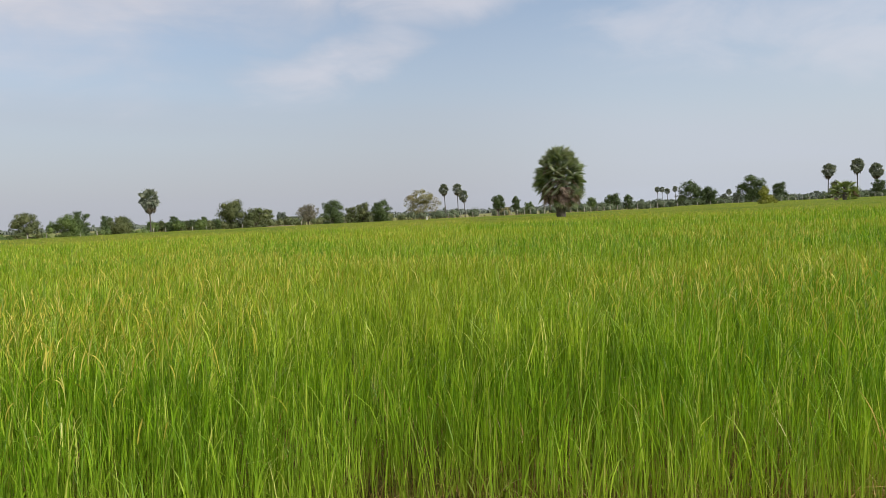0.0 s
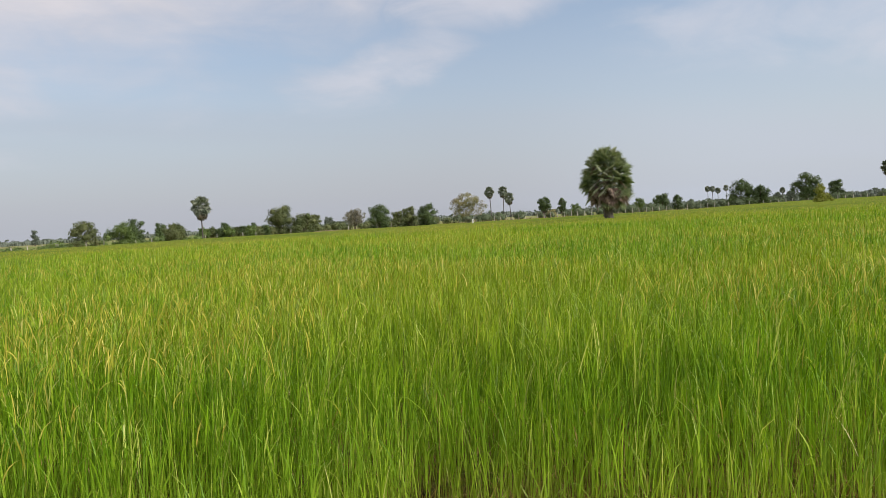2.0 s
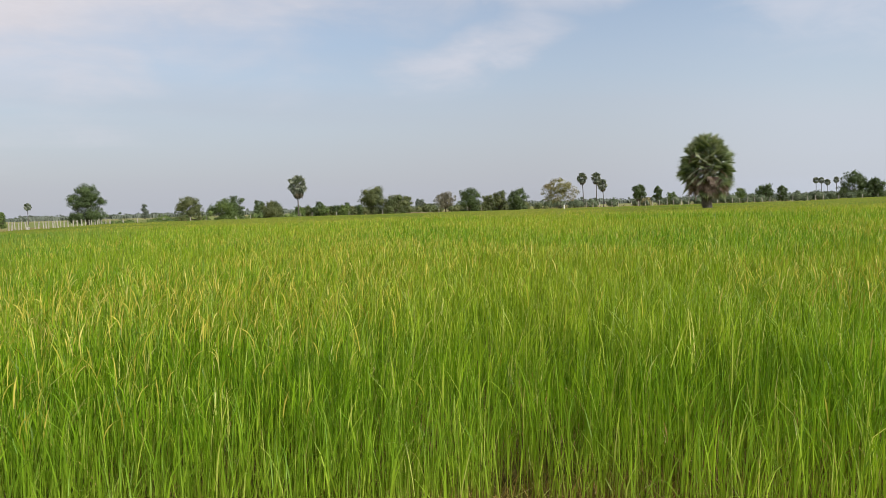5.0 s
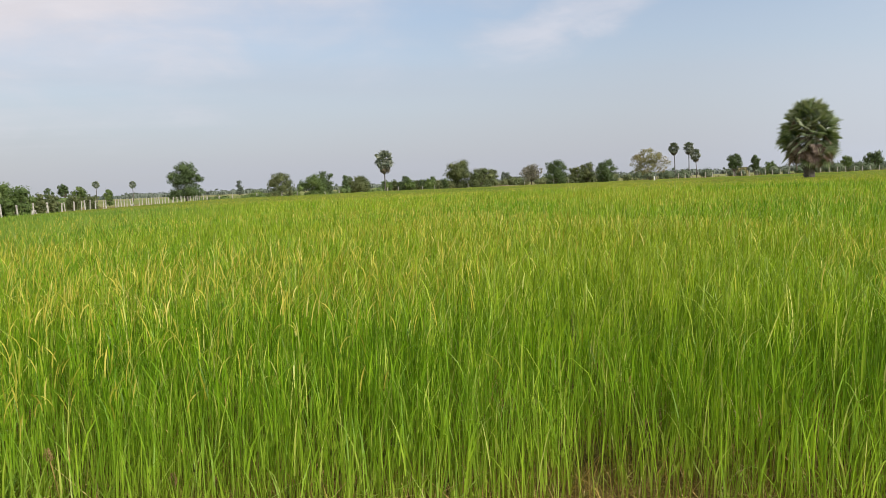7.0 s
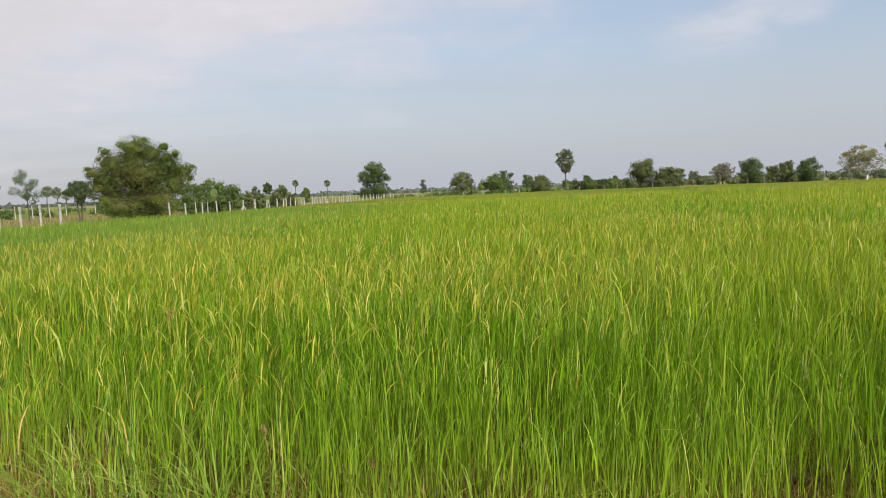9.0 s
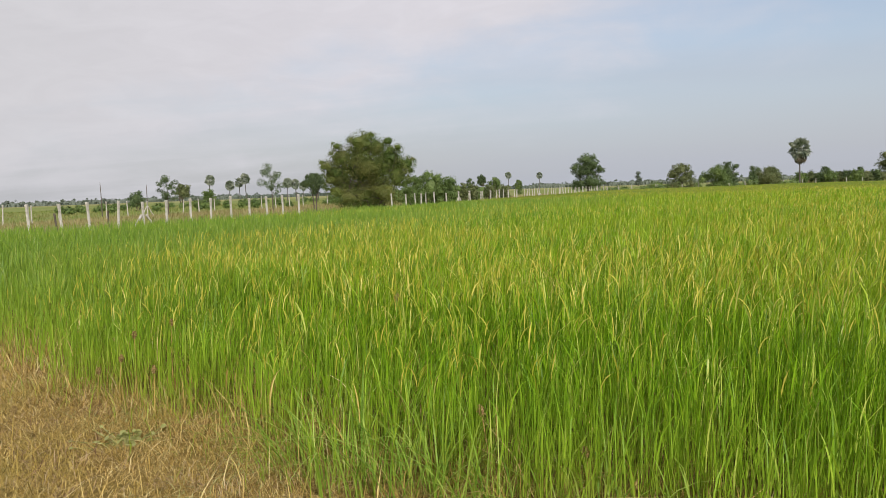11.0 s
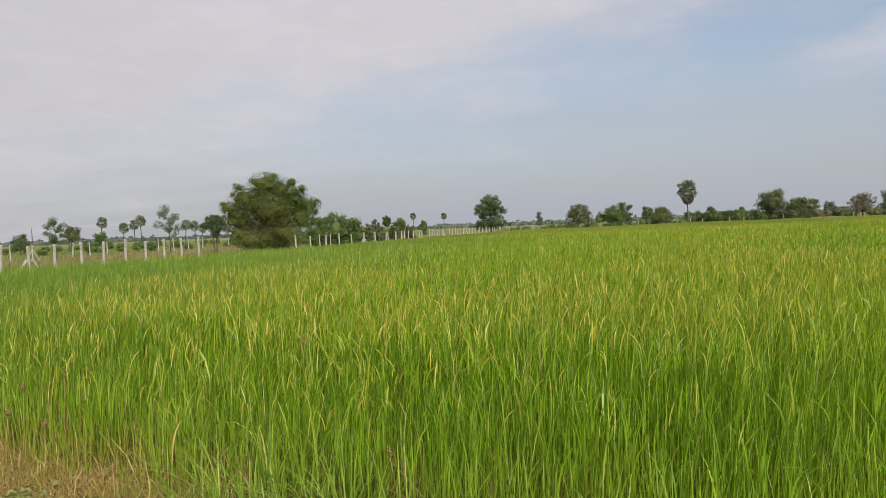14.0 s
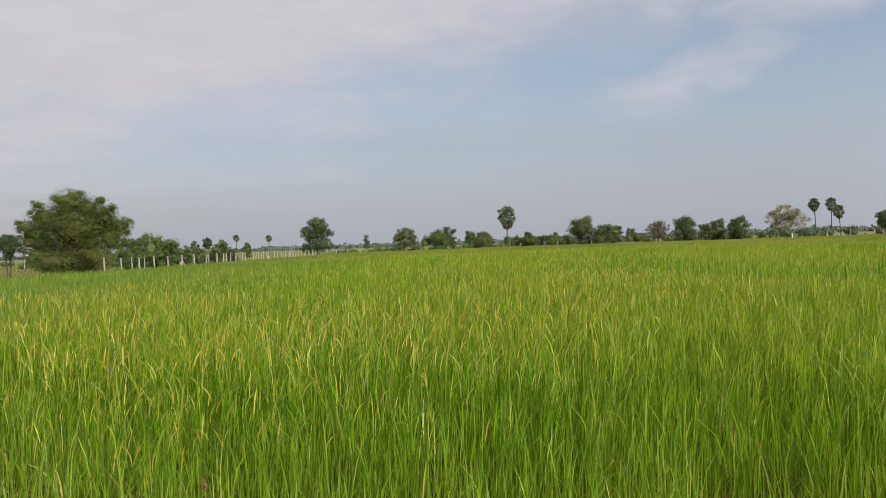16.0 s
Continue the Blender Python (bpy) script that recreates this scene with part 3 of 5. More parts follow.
stuff("rice_panicles", join_arrays(pieces), M_PANICLE, "yellow-green nodding heads of rice grain", "rice")


# ---------------------------------------------------------------- trees
def leaf_cloud(centres, radii, count, size, squash=0.8, up=0.35, flat=0.85, tall=False, mean=0.86, thick=0.17):
    """Small pointed leaves, or sprays of them, over the shells of clumps. tall: squash is a column, one for each clump."""
    vol = radii ** 2
    pick = rng.choice(len(centres), count, p=vol / vol.sum())
    d = rng.normal(0, 1, (count, 3))
    d /= np.linalg.norm(d, axis=1, keepdims=True)
    rad = radii[pick] * np.clip(rng.normal(mean, thick, count), 0.2, 1.12)
    pos = centres[pick] + d * rad[:, None] * (np.concatenate([np.ones((count, 2)), squash[pick]], 1) if tall else np.array([1, 1, squash]))
    nrm = d * flat + rng.normal(0, 0.34, (count, 3)) + np.array([0, 0, up])
    nrm /= np.linalg.norm(nrm, axis=1, keepdims=True)
    a = np.cross(nrm, rng.normal(0, 1, (count, 3)))
    a /= np.linalg.norm(a, axis=1, keepdims=True)
    b = np.cross(nrm, a)
    ln = size * rng.uniform(0.6, 1.4, count)[:, None]
    wd = ln * 0.5
    verts = np.stack([pos - a * ln * 0.5, pos + b * wd * 0.5 + nrm * ln * 0.1, pos + a * ln * 0.5, pos - b * wd * 0.5 + nrm * ln * 0.1], 1)
    quads = np.arange(count * 4).reshape(-1, 4)
    return verts.reshape(-1, 3), quads, np.zeros((0, 3), int)


def lumps(centres, radii, squash=0.85, fine=2):
    """Uneven rounded masses of foliage under the leaves."""
    bm = bmesh.new()
    bmesh.ops.create_icosphere(bm, subdivisions=fine, radius=1.0)
    ball = np.array([tuple(v.co) for v in bm.verts])
    faces = np.array([[v.index for v in f.verts] for f in bm.faces])
    bm.free()
    n = len(centres)
    out = ball[None] * (radii[:, None] * rng.uniform(0.72, 1.15, (n, len(ball))))[:, :, None] * np.concatenate([np.ones((n, 2)), np.broadcast_to(squash, (n, 1))], 1)[:, None] + centres[:, None]
    tris = faces[None] + (np.arange(n) * len(ball))[:, None, None]
    return out.reshape(-1, 3), np.zeros((0, 4), int), tris.reshape(-1, 3)


def tree(name, label, az, dist, height, width, material, low=0.25, leaves=7.0, leaf=None, trunk=0.07, stems=1, bare=0.0, group="", gap=0.0, form=None, puffs=0):
    """A broad-leaved tree: a tapered trunk, limbs, rounded masses of foliage and their tufts of leaves. low: the crown's lower rim as a share of the height.
    form: the masses, each sideways and up, half width and half height, as shares of the tree's width and height. leaves: how often they cover the crown."""
    reseed(az, dist, height)
    px, py = place(az, dist)
    thing = tagged(new(name), label, "bush" if name.endswith(("bush", "shrub")) else "tree", group)
    thing.matrix_basis = pose(px, py, 0, 0, 0, az)
    leaf = leaf or max(0.12, dist * 0.00165)
    if not form:
        half = (1 - low) / 2
        form = [(rng.normal(0, 0.03), low + half * 0.95, 0.32, half * 0.8)]
        turn = rng.uniform(0, 6.28)
        for k in range(puffs or 8):
            a = turn + k * 2.4
            e = 0.95 - 1.75 * (k + 0.5) / (puffs or 8)
            out = math.sqrt(max(1 - e * e, 0.1))
            size = rng.uniform(0.16, 0.24)
            form.append((out * (0.5 - size) * math.cos(a), low + half + e * (half - size * 0.62), size, min(size * width / height * 0.85, half * 0.6)))
        if low < 0.12:
            # boughs that come down to the ground
            form += [(-0.24, 0.14, 0.2, 0.13), (0.05, 0.12, 0.22, 0.12), (0.27, 0.15, 0.18, 0.14)]
    lobes = np.array([v[:4] for v in form], float) * np.array([width, height, width, height])
    n = len(lobes)
    deep = rng.uniform(-1, 1, n) * np.clip(0.5 * width - lobes[:, 2], 0, None) * np.sqrt(np.clip(1 - (2 * lobes[:, 0] / width) ** 2, 0.1, 1)) * 0.8
    centre = np.stack([lobes[:, 0], deep, lobes[:, 1]], 1)
    radii = np.stack([lobes[:, 2], lobes[:, 2], lobes[:, 3]], 1)
    # tufts over the masses, more of them on the large ones
    area = radii[:, 0] * radii[:, 2]
    count = int(np.clip(34 * area.sum() / area.max(), 50, 300))
    pick = rng.choice(n, count, p=area / area.sum())
    d = rng.normal(0, 1, (count, 3)) + np.array([0, 0, 0.15])
    d /= np.linalg.norm(d, axis=1, keepdims=True)
    tuft = centre[pick] + d * radii[pick] * rng.uniform(0.72, 1.0, count)[:, None]
    size = radii[pick].min(1) * rng.uniform(0.22, 0.48, count)
    tuft[:, 2] = np.clip(tuft[:, 2], low * height * 0.8 + size * 0.5, height - size * 0.8)
    if gap:
        keep = rng.uniform(0, 1, count) > gap
        tuft, size = tuft[keep], size[keep]
    r0 = max(0.05, height * trunk * 0.5 / math.sqrt(stems))
    fork = max(height * low * 1.1, height * 0.2)
    pieces, forks = [], []
    for _ in range(stems):
        x0, y0 = (rng.normal(0, 0.06 * width), rng.normal(0, 0.05 * width)) if stems > 1 else (0, 0)
        bx, by = x0 * 1.8 + rng.normal(0, 0.03 * height), y0 * 1.8 + rng.normal(0, 0.03 * height)
        stem = tube([(x0, y0, -0.1), (x0 * 0.9 + bx * 0.1, y0, fork * 0.3), ((x0 + bx) / 2, (y0 + by) / 2, fork * 0.7), (bx, by, fork)], [r0 * 1.5, r0 * 1.1, r0 * 0.95, r0 * 0.85], 8)
        child("trunk", mesh_from("trunk", *stem, M_BARK, True), thing)
        forks.append(Vector((bx, by, fork)))
    for i in range(n):
        f, tip = forks[i % stems], Vector(centre[i])
        if tip.z > fork * 0.9:
            mid = f.lerp(tip, 0.5) + Vector((0, 0, -0.04 * height)) + Vector(rng.normal(0, 0.02 * width, 3))
            child("limb", mesh_from("limb", *tube([f, mid, tip], [r0 * 0.55, r0 * 0.36, r0 * 0.15], 5), M_BARK, True), thing)
    for i in range(0, len(tuft), 3 if bare == 0 else 1):
        c = Vector(centre[pick[i] if not gap else rng.integers(n)])
        tip = Vector(tuft[i])
        pieces.append(tube([c, c.lerp(tip, 0.6) + Vector(rng.normal(0, 0.02 * width, 3)), c.lerp(tip, 1.0 + bare * 0.4)], [r0 * 0.16, r0 * 0.1, r0 * 0.04], 3))
    tagged(child("twigs", mesh_from("twigs", *join_arrays(pieces), M_BARK, True), thing), kind="stuff")
    total = int(leaves * width * height * 0.62 / (leaf * leaf * 0.5))
    shell = leaf_cloud(centre, radii[:, 0], int(total * 0.35), leaf, radii[:, 2:] / radii[:, :1], flat=2.2, tall=True, mean=0.82, thick=0.1)
    crown = [shell, leaf_cloud(tuft, size, int(total * 0.65), leaf, 0.85, flat=1.8)]
    if gap < 0.2:
        crown.append(lumps(centre, radii[:, 0] * 0.56, radii[:, 2:] / radii[:, :1], 2))
    arr = join_arrays(crown)
    arr[0][:, 2] = np.maximum(arr[0][:, 2], 0.04)
    child("crown", mesh_from("crown", *arr, material), thing)
    return thing


def top_height(el, dist):
    """The height of what reaches up to an elevation in degrees, seen at eye height."""
    return 1.6 + dist * math.tan(radians(el))


def span(deg, dist):
    return dist * math.radians(deg)


def stalk_arrays(radius, petiole, thin=0.03):
    """The three-edged stalk of a fan leaf, along +y."""
    w = max(thin, radius * 0.035)
    return (np.array([(-w, 0, 0), (w, 0, 0), (w * 0.6, petiole, 0), (-w * 0.6, petiole, 0), (0, 0, -w), (0, petiole, -w * 0.6)], float),
            np.array([(0, 1, 2, 3), (1, 4, 5, 2), (4, 0, 3, 5)]), np.zeros((0, 3), int))


def fan_arrays(radius, rays, spread, cup, petiole, droop=0.0, split=0.35, thin=0.03, stalk=True):
    """One fan leaf of a sugar palm in its own axes: the stalk along +y, then a folded fan of pointed rays."""
    vs, qs, ts = [], [], []
    if stalk:
        v, q, _ = stalk_arrays(radius, petiole, thin)
        vs += [tuple(p) for p in v]
        qs += [tuple(f) for f in q]
    for k in range(rays):
        a0, a1 = ((k + o) / rays * spread - spread / 2 for o in (0.0, 1.0))
        am = (a0 + a1) / 2
        inner = radius * (1 - split)
        ray = radius * (1.0 - 0.25 * abs(am) / (spread / 2)) * rng.uniform(0.92, 1.06)
        i0 = len(vs)

        def at(a, r, lift):
            x, y = math.sin(a) * r, math.cos(a) * r
            return (x, petiole + y, cup * (abs(x) ** 1.5) / max(radius, 0.1) ** 0.5 - droop * (r / radius) ** 2 * radius + lift)

        fold = radius * 0.035
        vs += [at(am, 0.02, 0), at(a0, inner, fold), at(am, inner * 1.02, -fold), at(a1, inner, fold), at(am, ray, -fold - droop * 0.3 * radius)]
        ts += [(i0, i0 + 1, i0 + 2), (i0, i0 + 2, i0 + 3), (i0 + 1, i0 + 4, i0 + 2), (i0 + 2, i0 + 4, i0 + 3)]
    return np.array(vs, float), np.array(qs), np.array(ts)


def apply(m, arrays):
    v, q, t = arrays
    a = np.array(m)
    return v @ a[:3, :3].T + a[:3, 3], q, t


def frond_pose(base, yaw, elev, twist=0.0):
    """The pose of a leaf whose stalk leaves base at a heading and an elevation in degrees."""
    return Matrix.Translation(base) @ pose(0, 0, 0, 0, 0, yaw) @ pose(0, 0, 0, elev) @ pose(0, 0, 0, 0, twist)


def tall_palm(label, az, dist, height, crown, group="", bend=0.0, skirt=0.25):
    """A tall sugar palm: a slim trunk and a round head of fan leaves."""
    reseed(az, dist, height, 2)
    px, py = place(az, dist)
    thing = tagged(new("sugar_palm"), label, "palm tree", group)
    thing.matrix_basis = pose(px, py, 0)
    r = max(0.17, height * 0.017)
    zc = height - crown * 0.5
    pts = [(bend * s * s, 0, zc * s) for s in (0, 0.08, 0.3, 0.6, 0.85, 1.0)]
    child("trunk", mesh_from("trunk", *tube(pts, [r * 1.4, r * 0.95, r * 0.75, r * 0.68, r * 0.75, r * 0.9], 8), M_PALM_BARK, True), thing)
    pieces = []
    for k in range(58):
        u = (k + 0.5) / 58
        elev = 88 - 150 * u ** 0.95 + rng.normal(0, 6)
        rad = crown * 0.23 * rng.uniform(0.8, 1.15)
        stalk = crown * (0.26 if elev > 40 else 0.19 if elev > -10 else 0.16)
        pieces.append(apply(frond_pose(Vector((bend, 0, zc)), k * 137.5 + rng.normal(0, 10), elev, rng.normal(0, 45)),
                            fan_arrays(rad, 9, math.radians(rng.uniform(160, 225)), 0.3, stalk, 0.35 if elev < 25 else 0.08, 0.3, crown * 0.008)))
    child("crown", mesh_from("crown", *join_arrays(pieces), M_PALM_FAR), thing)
    if skirt:
        dry = [apply(frond_pose(Vector((bend, 0, zc - crown * 0.06)), k * 97 + rng.normal(0, 10), rng.uniform(-84, -52), rng.normal(0, 30)),
                     fan_arrays(crown * 0.25, 6, 2.0, 0.5, crown * 0.2, 0.3, 0.5, crown * 0.008)) for k in range(int(60 * skirt))]
        child("dry_fronds", mesh_from("dry_fronds", *join_arrays(dry), M_PALM_OLD), thing, "withered grey-brown fan leaves")
    return thing


def shrub_palm(name, label, az, dist, height, width, fronds, base, top, dry_share, core, fan, stalk, low_el, high_el, leaf=None):
    """A palm whose old leaves still clothe its trunk; each frond is a piece of its own. fan, stalk: the leaf's and its stalk's share of the reach."""
    reseed(az, dist, height, 3)
    px, py = place(az, dist)
    thing = tagged(new(name), label, "palm tree")
    thing.matrix_basis = pose(px, py, 0, 0, 0, az)
    pts = [(0.02 * math.sin(s * 9), 0.02 * math.cos(s * 7), s * height * 0.72) for s in (0, 0.1, 0.2, 0.32, 0.45, 0.6, 0.8, 1.0)]
    child("trunk", mesh_from("trunk", *tube(pts, [core * k for k in (1.15, 1.05, 0.95, 0.9, 0.85, 0.8, 0.7, 0.4)], 12), M_PALM_BARK, True), thing)
    boots = []
    for k in range(70):
        z = k / 70 * 0.5 * height * 0.72
        boots.append(apply(frond_pose(Vector((0, 0, z)), k * 137.5, 50 + rng.normal(0, 8)) @ Matrix.Translation((0, core * 0.75, 0)),
                           tube([(0, -0.06, 0), (0, 0.1, 0.02), (0, core * 0.95, 0.05)], [core * 0.22, core * 0.18, core * 0.07], 5)))
    child("leaf_bases", mesh_from("leaf_bases", *join_arrays(boots), M_PALM_BARK), thing, "dark stubs of old leaf stalks")
    half = width / 2
    green = [mesh_from("frond", *fan_arrays(half * fan, 21, radians(225 + 10 * v), 0.35, half * stalk, 0.06 + 0.10 * v, 0.5, 0.025, False), leaf or M_PALM) for v in range(4)]
    stalk_green = mesh_from("stalk", *stalk_arrays(half * fan, half * stalk, 0.025), M_PALM_STALK)
    sear = [mesh_from("dry_frond", *fan_arrays(half * fan * 0.95, 17, radians(140 + 20 * v), 0.8, half * stalk * 0.95, 0.30 + 0.12 * v, 0.5, 0.025, False), M_PALM_DRY) for v in range(3)]
    stalk_sear = mesh_from("stalk", *stalk_arrays(half * fan, half * stalk * 0.95, 0.025), M_PALM_DRY)
    s0, s1 = math.sin(radians(low_el)), math.sin(radians(high_el))
    for k in range(fronds):
        u = (k + 0.5) / fronds
        z = height * (base + (top - base) * u)
        dry = u < dry_share + rng.normal(0, 0.2)
        elev = math.degrees(math.asin(s0 + (s1 - s0) * u)) + rng.normal(0, 14 if dry else 9 if u < 0.8 else 5)
        size = rng.uniform(0.78, 1.1) if u < 0.75 else rng.uniform(0.88, 1.0)
        m = frond_pose(Vector((0, 0, z)), k * 137.5 + rng.normal(0, 9), max(-80, min(elev, 88)), rng.normal(0, 40)) @ Matrix.Diagonal((size, size, size, 1))
        blade = child("dry_frond" if dry else "frond", (sear if dry else green)[k % (3 if dry else 4)], thing, "withered brown fan leaf" if dry else "", m)
        child("stalk", stalk_sear if dry else stalk_green, blade)
    return thing


def sapling(label, az, dist, height, width):
    """A thin young tree with a few sparse tufts."""
    reseed(az, dist, height, 4)
    px, py = place(az, dist)
    thing = tagged(new("young_tree"), label, "tree")
    thing.matrix_basis = pose(px, py, 0)
    lean = rng.normal(0, 0.05) * height
    pts = [Vector((lean * s * s, 0, height * 0.92 * s)) for s in (0, 0.25, 0.5, 0.75, 1.0)]
    r = 0.008 * height + 0.015
    pieces = [tube(pts, [r * 1.3, r, r * 0.8, r * 0.55, r * 0.2], 6)]
    cs, cr = [], []
    for k in range(11):
        s = 0.42 + 0.055 * k
        start = pts[0].lerp(pts[-1], s)
        a = k * 2.4 + rng.normal(0, 0.3)
        reach = width * 0.5 * rng.uniform(0.55, 1.0) * (1.15 - 0.6 * abs(s - 0.6))
        tip = start + Vector((math.cos(a) * reach, math.sin(a) * reach, height * 0.07 * rng.uniform(0.4, 1.6)))
        pieces.append(tube([start, start.lerp(tip, 0.5) + Vector((0, 0, -0.02 * height)), tip], [r * 0.4, r * 0.25, r * 0.08], 4))
        cs.append(tip), cr.append(width * rng.uniform(0.13, 0.23))
        cs.append(start.lerp(tip, 0.55)), cr.append(width * rng.uniform(0.10, 0.18))
    child("trunk", mesh_from("trunk", *join_arrays(pieces), M_BARK, True), thing)
    child("crown", mesh_from("crown", *leaf_cloud(np.array([tuple(v) for v in cs]), np.array(cr), 2200, max(0.09, dist * 0.0017)), M_DARK), thing)
    return thing


# the trees about the field: broad crowns by the fence
tree("spreading_tree", "large spreading tree with feathery olive-green leaves beside the fence", 26.3, 53.5, top_height(4.86, 53.5), span(7.6, 53.5), M_TAMARIND, low=0.03, leaves=9.0, leaf=0.12, trunk=0.04, stems=5, bare=0.12, gap=0.05,
     form=((-0.05, 0.83, 0.17, 0.15), (0.09, 0.775, 0.16, 0.16), (0.23, 0.68, 0.13, 0.16), (-0.26, 0.67, 0.15, 0.14), (-0.40, 0.57, 0.09, 0.075), (0.39, 0.58, 0.10, 0.09), (-0.06, 0.54, 0.27, 0.27), (0.14, 0.55, 0.2, 0.2),
           (0.29, 0.43, 0.15, 0.18), (-0.27, 0.41, 0.17, 0.18), (-0.045, 0.26, 0.24, 0.22), (-0.20, 0.20, 0.15, 0.13), (0.17, 0.25, 0.16, 0.19), (0.03, 0.08, 0.2, 0.08), (-0.37, 0.42, 0.09, 0.09), (-0.33, 0.5, 0.14, 0.13), (-0.31, 0.29, 0.14, 0.13), (0.3, 0.58, 0.14, 0.14),
           (0.21, 0.84, 0.075, 0.06), (-0.29, 0.79, 0.07, 0.055), (-0.16, 0.9, 0.06, 0.05), (0.30, 0.76, 0.06, 0.05), (0.46, 0.64, 0.05, 0.035), (-0.45, 0.63, 0.045, 0.04), (0.05, 0.94, 0.05, 0.045), (0.43, 0.5, 0.05, 0.04)))
tree("field_tree", "dark green round-headed tree at the end of the fence", 9.6, 95, top_height(2.43, 95), span(2.5, 95), M_DARK, low=0.12, leaf=0.17, leaves=8.0, trunk=0.075,
     form=((0.0, 0.84, 0.28, 0.14), (-0.06, 0.60, 0.42, 0.20), (0.38, 0.62, 0.15, 0.10), (-0.38, 0.68, 0.14, 0.09), (-0.2, 0.32, 0.30, 0.16), (0.2, 0.34, 0.30, 0.16), (0.14, 0.70, 0.27, 0.16)))
tree("two_stemmed_tree", "small dark tree with two bare stems behind the fence", 30.35, 66, top_height(1.85, 66), span(2.1, 66), M_DARK, low=0.45, leaf=0.17, trunk=0.03, stems=3, gap=0.2)
for az, el, wid, dist in ((23.0, 1.35, 2.2, 68), (21.6, 1.75, 2.9, 71), (20.2, 1.2, 2.4, 69)):
    tree("thicket_bush", "dense green bush behind the concrete fence", az, dist, top_height(el, dist), span(wid, dist), M_GREEN, low=0.0, leaf=0.17, trunk=0.05, stems=3, group="bushes behind the fence")
for az, el, wid, dist in ((19.1, 0.72, 1.3, 74), (18.2, 0.6, 1.2, 80), (17.0, 0.5, 1.2, 90), (15.9, 0.35, 1.2, 95)):
    tree("low_bush", "low olive-green bush behind the concrete fence", az, dist, top_height(el, dist), span(wid, dist), M_OLIVE, low=0.02, leaf=0.2, stems=3, group="bushes behind the fence")
tree("small_tree", "small dark tree beyond the fence", 18.5, 150, top_height(1.0, 150), span(0.85, 150), M_DARK, low=0.08, trunk=0.045)
tree("slim_tree", "slim dark tree on a bare trunk beyond the fence", 17.6, 150, top_height(1.21, 150), span(0.85, 150), M_DARK, low=0.4, trunk=0.045)
tree("round_tree", "round green tree beyond the fence", 16.6, 150, top_height(1.0, 150), span(1.2, 150), M_GREEN, low=0.06, trunk=0.045)
tree("small_tree", "small green tree beyond the fence", 14.75, 170, top_height(0.76, 170), span(0.75, 170), M_GREEN, low=0.08, trunk=0.045)
for az, el in ((15.53, 1.26), (13.17, 1.17)):
    tall_palm("distant grey-green sugar palm on a slim trunk", az, 300, top_height(el, 300), 3.4, "palms beyond the fence", skirt=0)
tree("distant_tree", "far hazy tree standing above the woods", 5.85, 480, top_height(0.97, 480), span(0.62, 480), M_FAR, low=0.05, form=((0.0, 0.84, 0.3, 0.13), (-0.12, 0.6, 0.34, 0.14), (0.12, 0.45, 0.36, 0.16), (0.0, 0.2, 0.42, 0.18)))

# the left far side beyond the second fence
sapling("thin young tree with sparse leaves by the fence", 54.5, 58, top_height(1.15, 58), span(1.6, 58))
sapling("thin young tree with a tufted top by the fence", 52.5, 55, top_height(1.79, 55), span(1.0, 55))
sapling("spindly young tree beyond the fence", 40.9, 76, top_height(1.78, 76), span(1.6, 76))
sapling("spindly young tree with a tufted top", 33.5, 80, top_height(2.2, 80), span(1.7, 80))
tree("dark_bush", "round dark green bush in the field beyond the fence", 43.0, 130, top_height(0.81, 130), span(1.2, 130), M_DARK, low=0.02, stems=2, form=((0.02, 0.58, 0.38, 0.4), (-0.26, 0.42, 0.23, 0.36), (0.27, 0.4, 0.22, 0.34), (0.15, 0.8, 0.16, 0.18)))
tree("palm_grove_tree", "dense clump of low dark trees", 39.85, 190, top_height(1.25, 190), span(1.35, 190), M_OLIVE, low=0.25, stems=3)
tree("round_bush", "round green bush under a sugar palm", 38.05, 180, top_height(0.77, 180), span(1.15, 180), M_GREEN, low=0.05, stems=2)
for az, el, dist, crown in ((38.02, 1.78, 195, 2.6), (36.58, 1.32, 230, 2.9), (35.85, 1.51, 240, 3.0), (35.4, 1.83, 235, 3.3), (32.42, 1.40, 230, 3.0), (31.73, 1.29, 235, 3.0), (31.25, 1.1, 240, 2.9), (30.1, 1.45, 240, 3.0)):
    tall_palm("grey-green sugar palm in the row beyond the fields", az, dist, top_height(el, dist), crown * 1.3, "row of palms beyond the fields", bend=rng.normal(0, 0.25), skirt=0)

# the far rim, from the fence end to the big palm
def rim_tree(kind, label, az, el, wid, dist, mat, **more):
    return tree(kind, label, az, dist, top_height(el, dist), span(wid, dist), mat, **more)


rim_tree("rim_tree", "rounded brownish-olive tree at the field's rim", 2.88, 1.43, 2.1, 128, M_OLIVE, low=0.1,
         form=((0.0, 0.74, 0.38, 0.23), (-0.26, 0.56, 0.23, 0.2), (0.28, 0.54, 0.21, 0.2), (0.08, 0.42, 0.3, 0.2), (0.37, 0.25, 0.13, 0.15), (-0.15, 0.25, 0.25, 0.16)))
rim_tree("rim_tree", "light green spreading tree at the field's rim", 0.55, 1.2, 2.2, 108, M_GREEN, low=0.03, stems=2,
         form=((-0.2, 0.58, 0.28, 0.2), (0.1, 0.7, 0.28, 0.27), (0.27, 0.45, 0.22, 0.3), (0.1, 0.25, 0.3, 0.22), (-0.36, 0.45, 0.13, 0.16)))
rim_tree("rim_tree", "dark green tree at the field's rim", -0.52, 1.53, 1.5, 124, M_DARK, low=0.05)
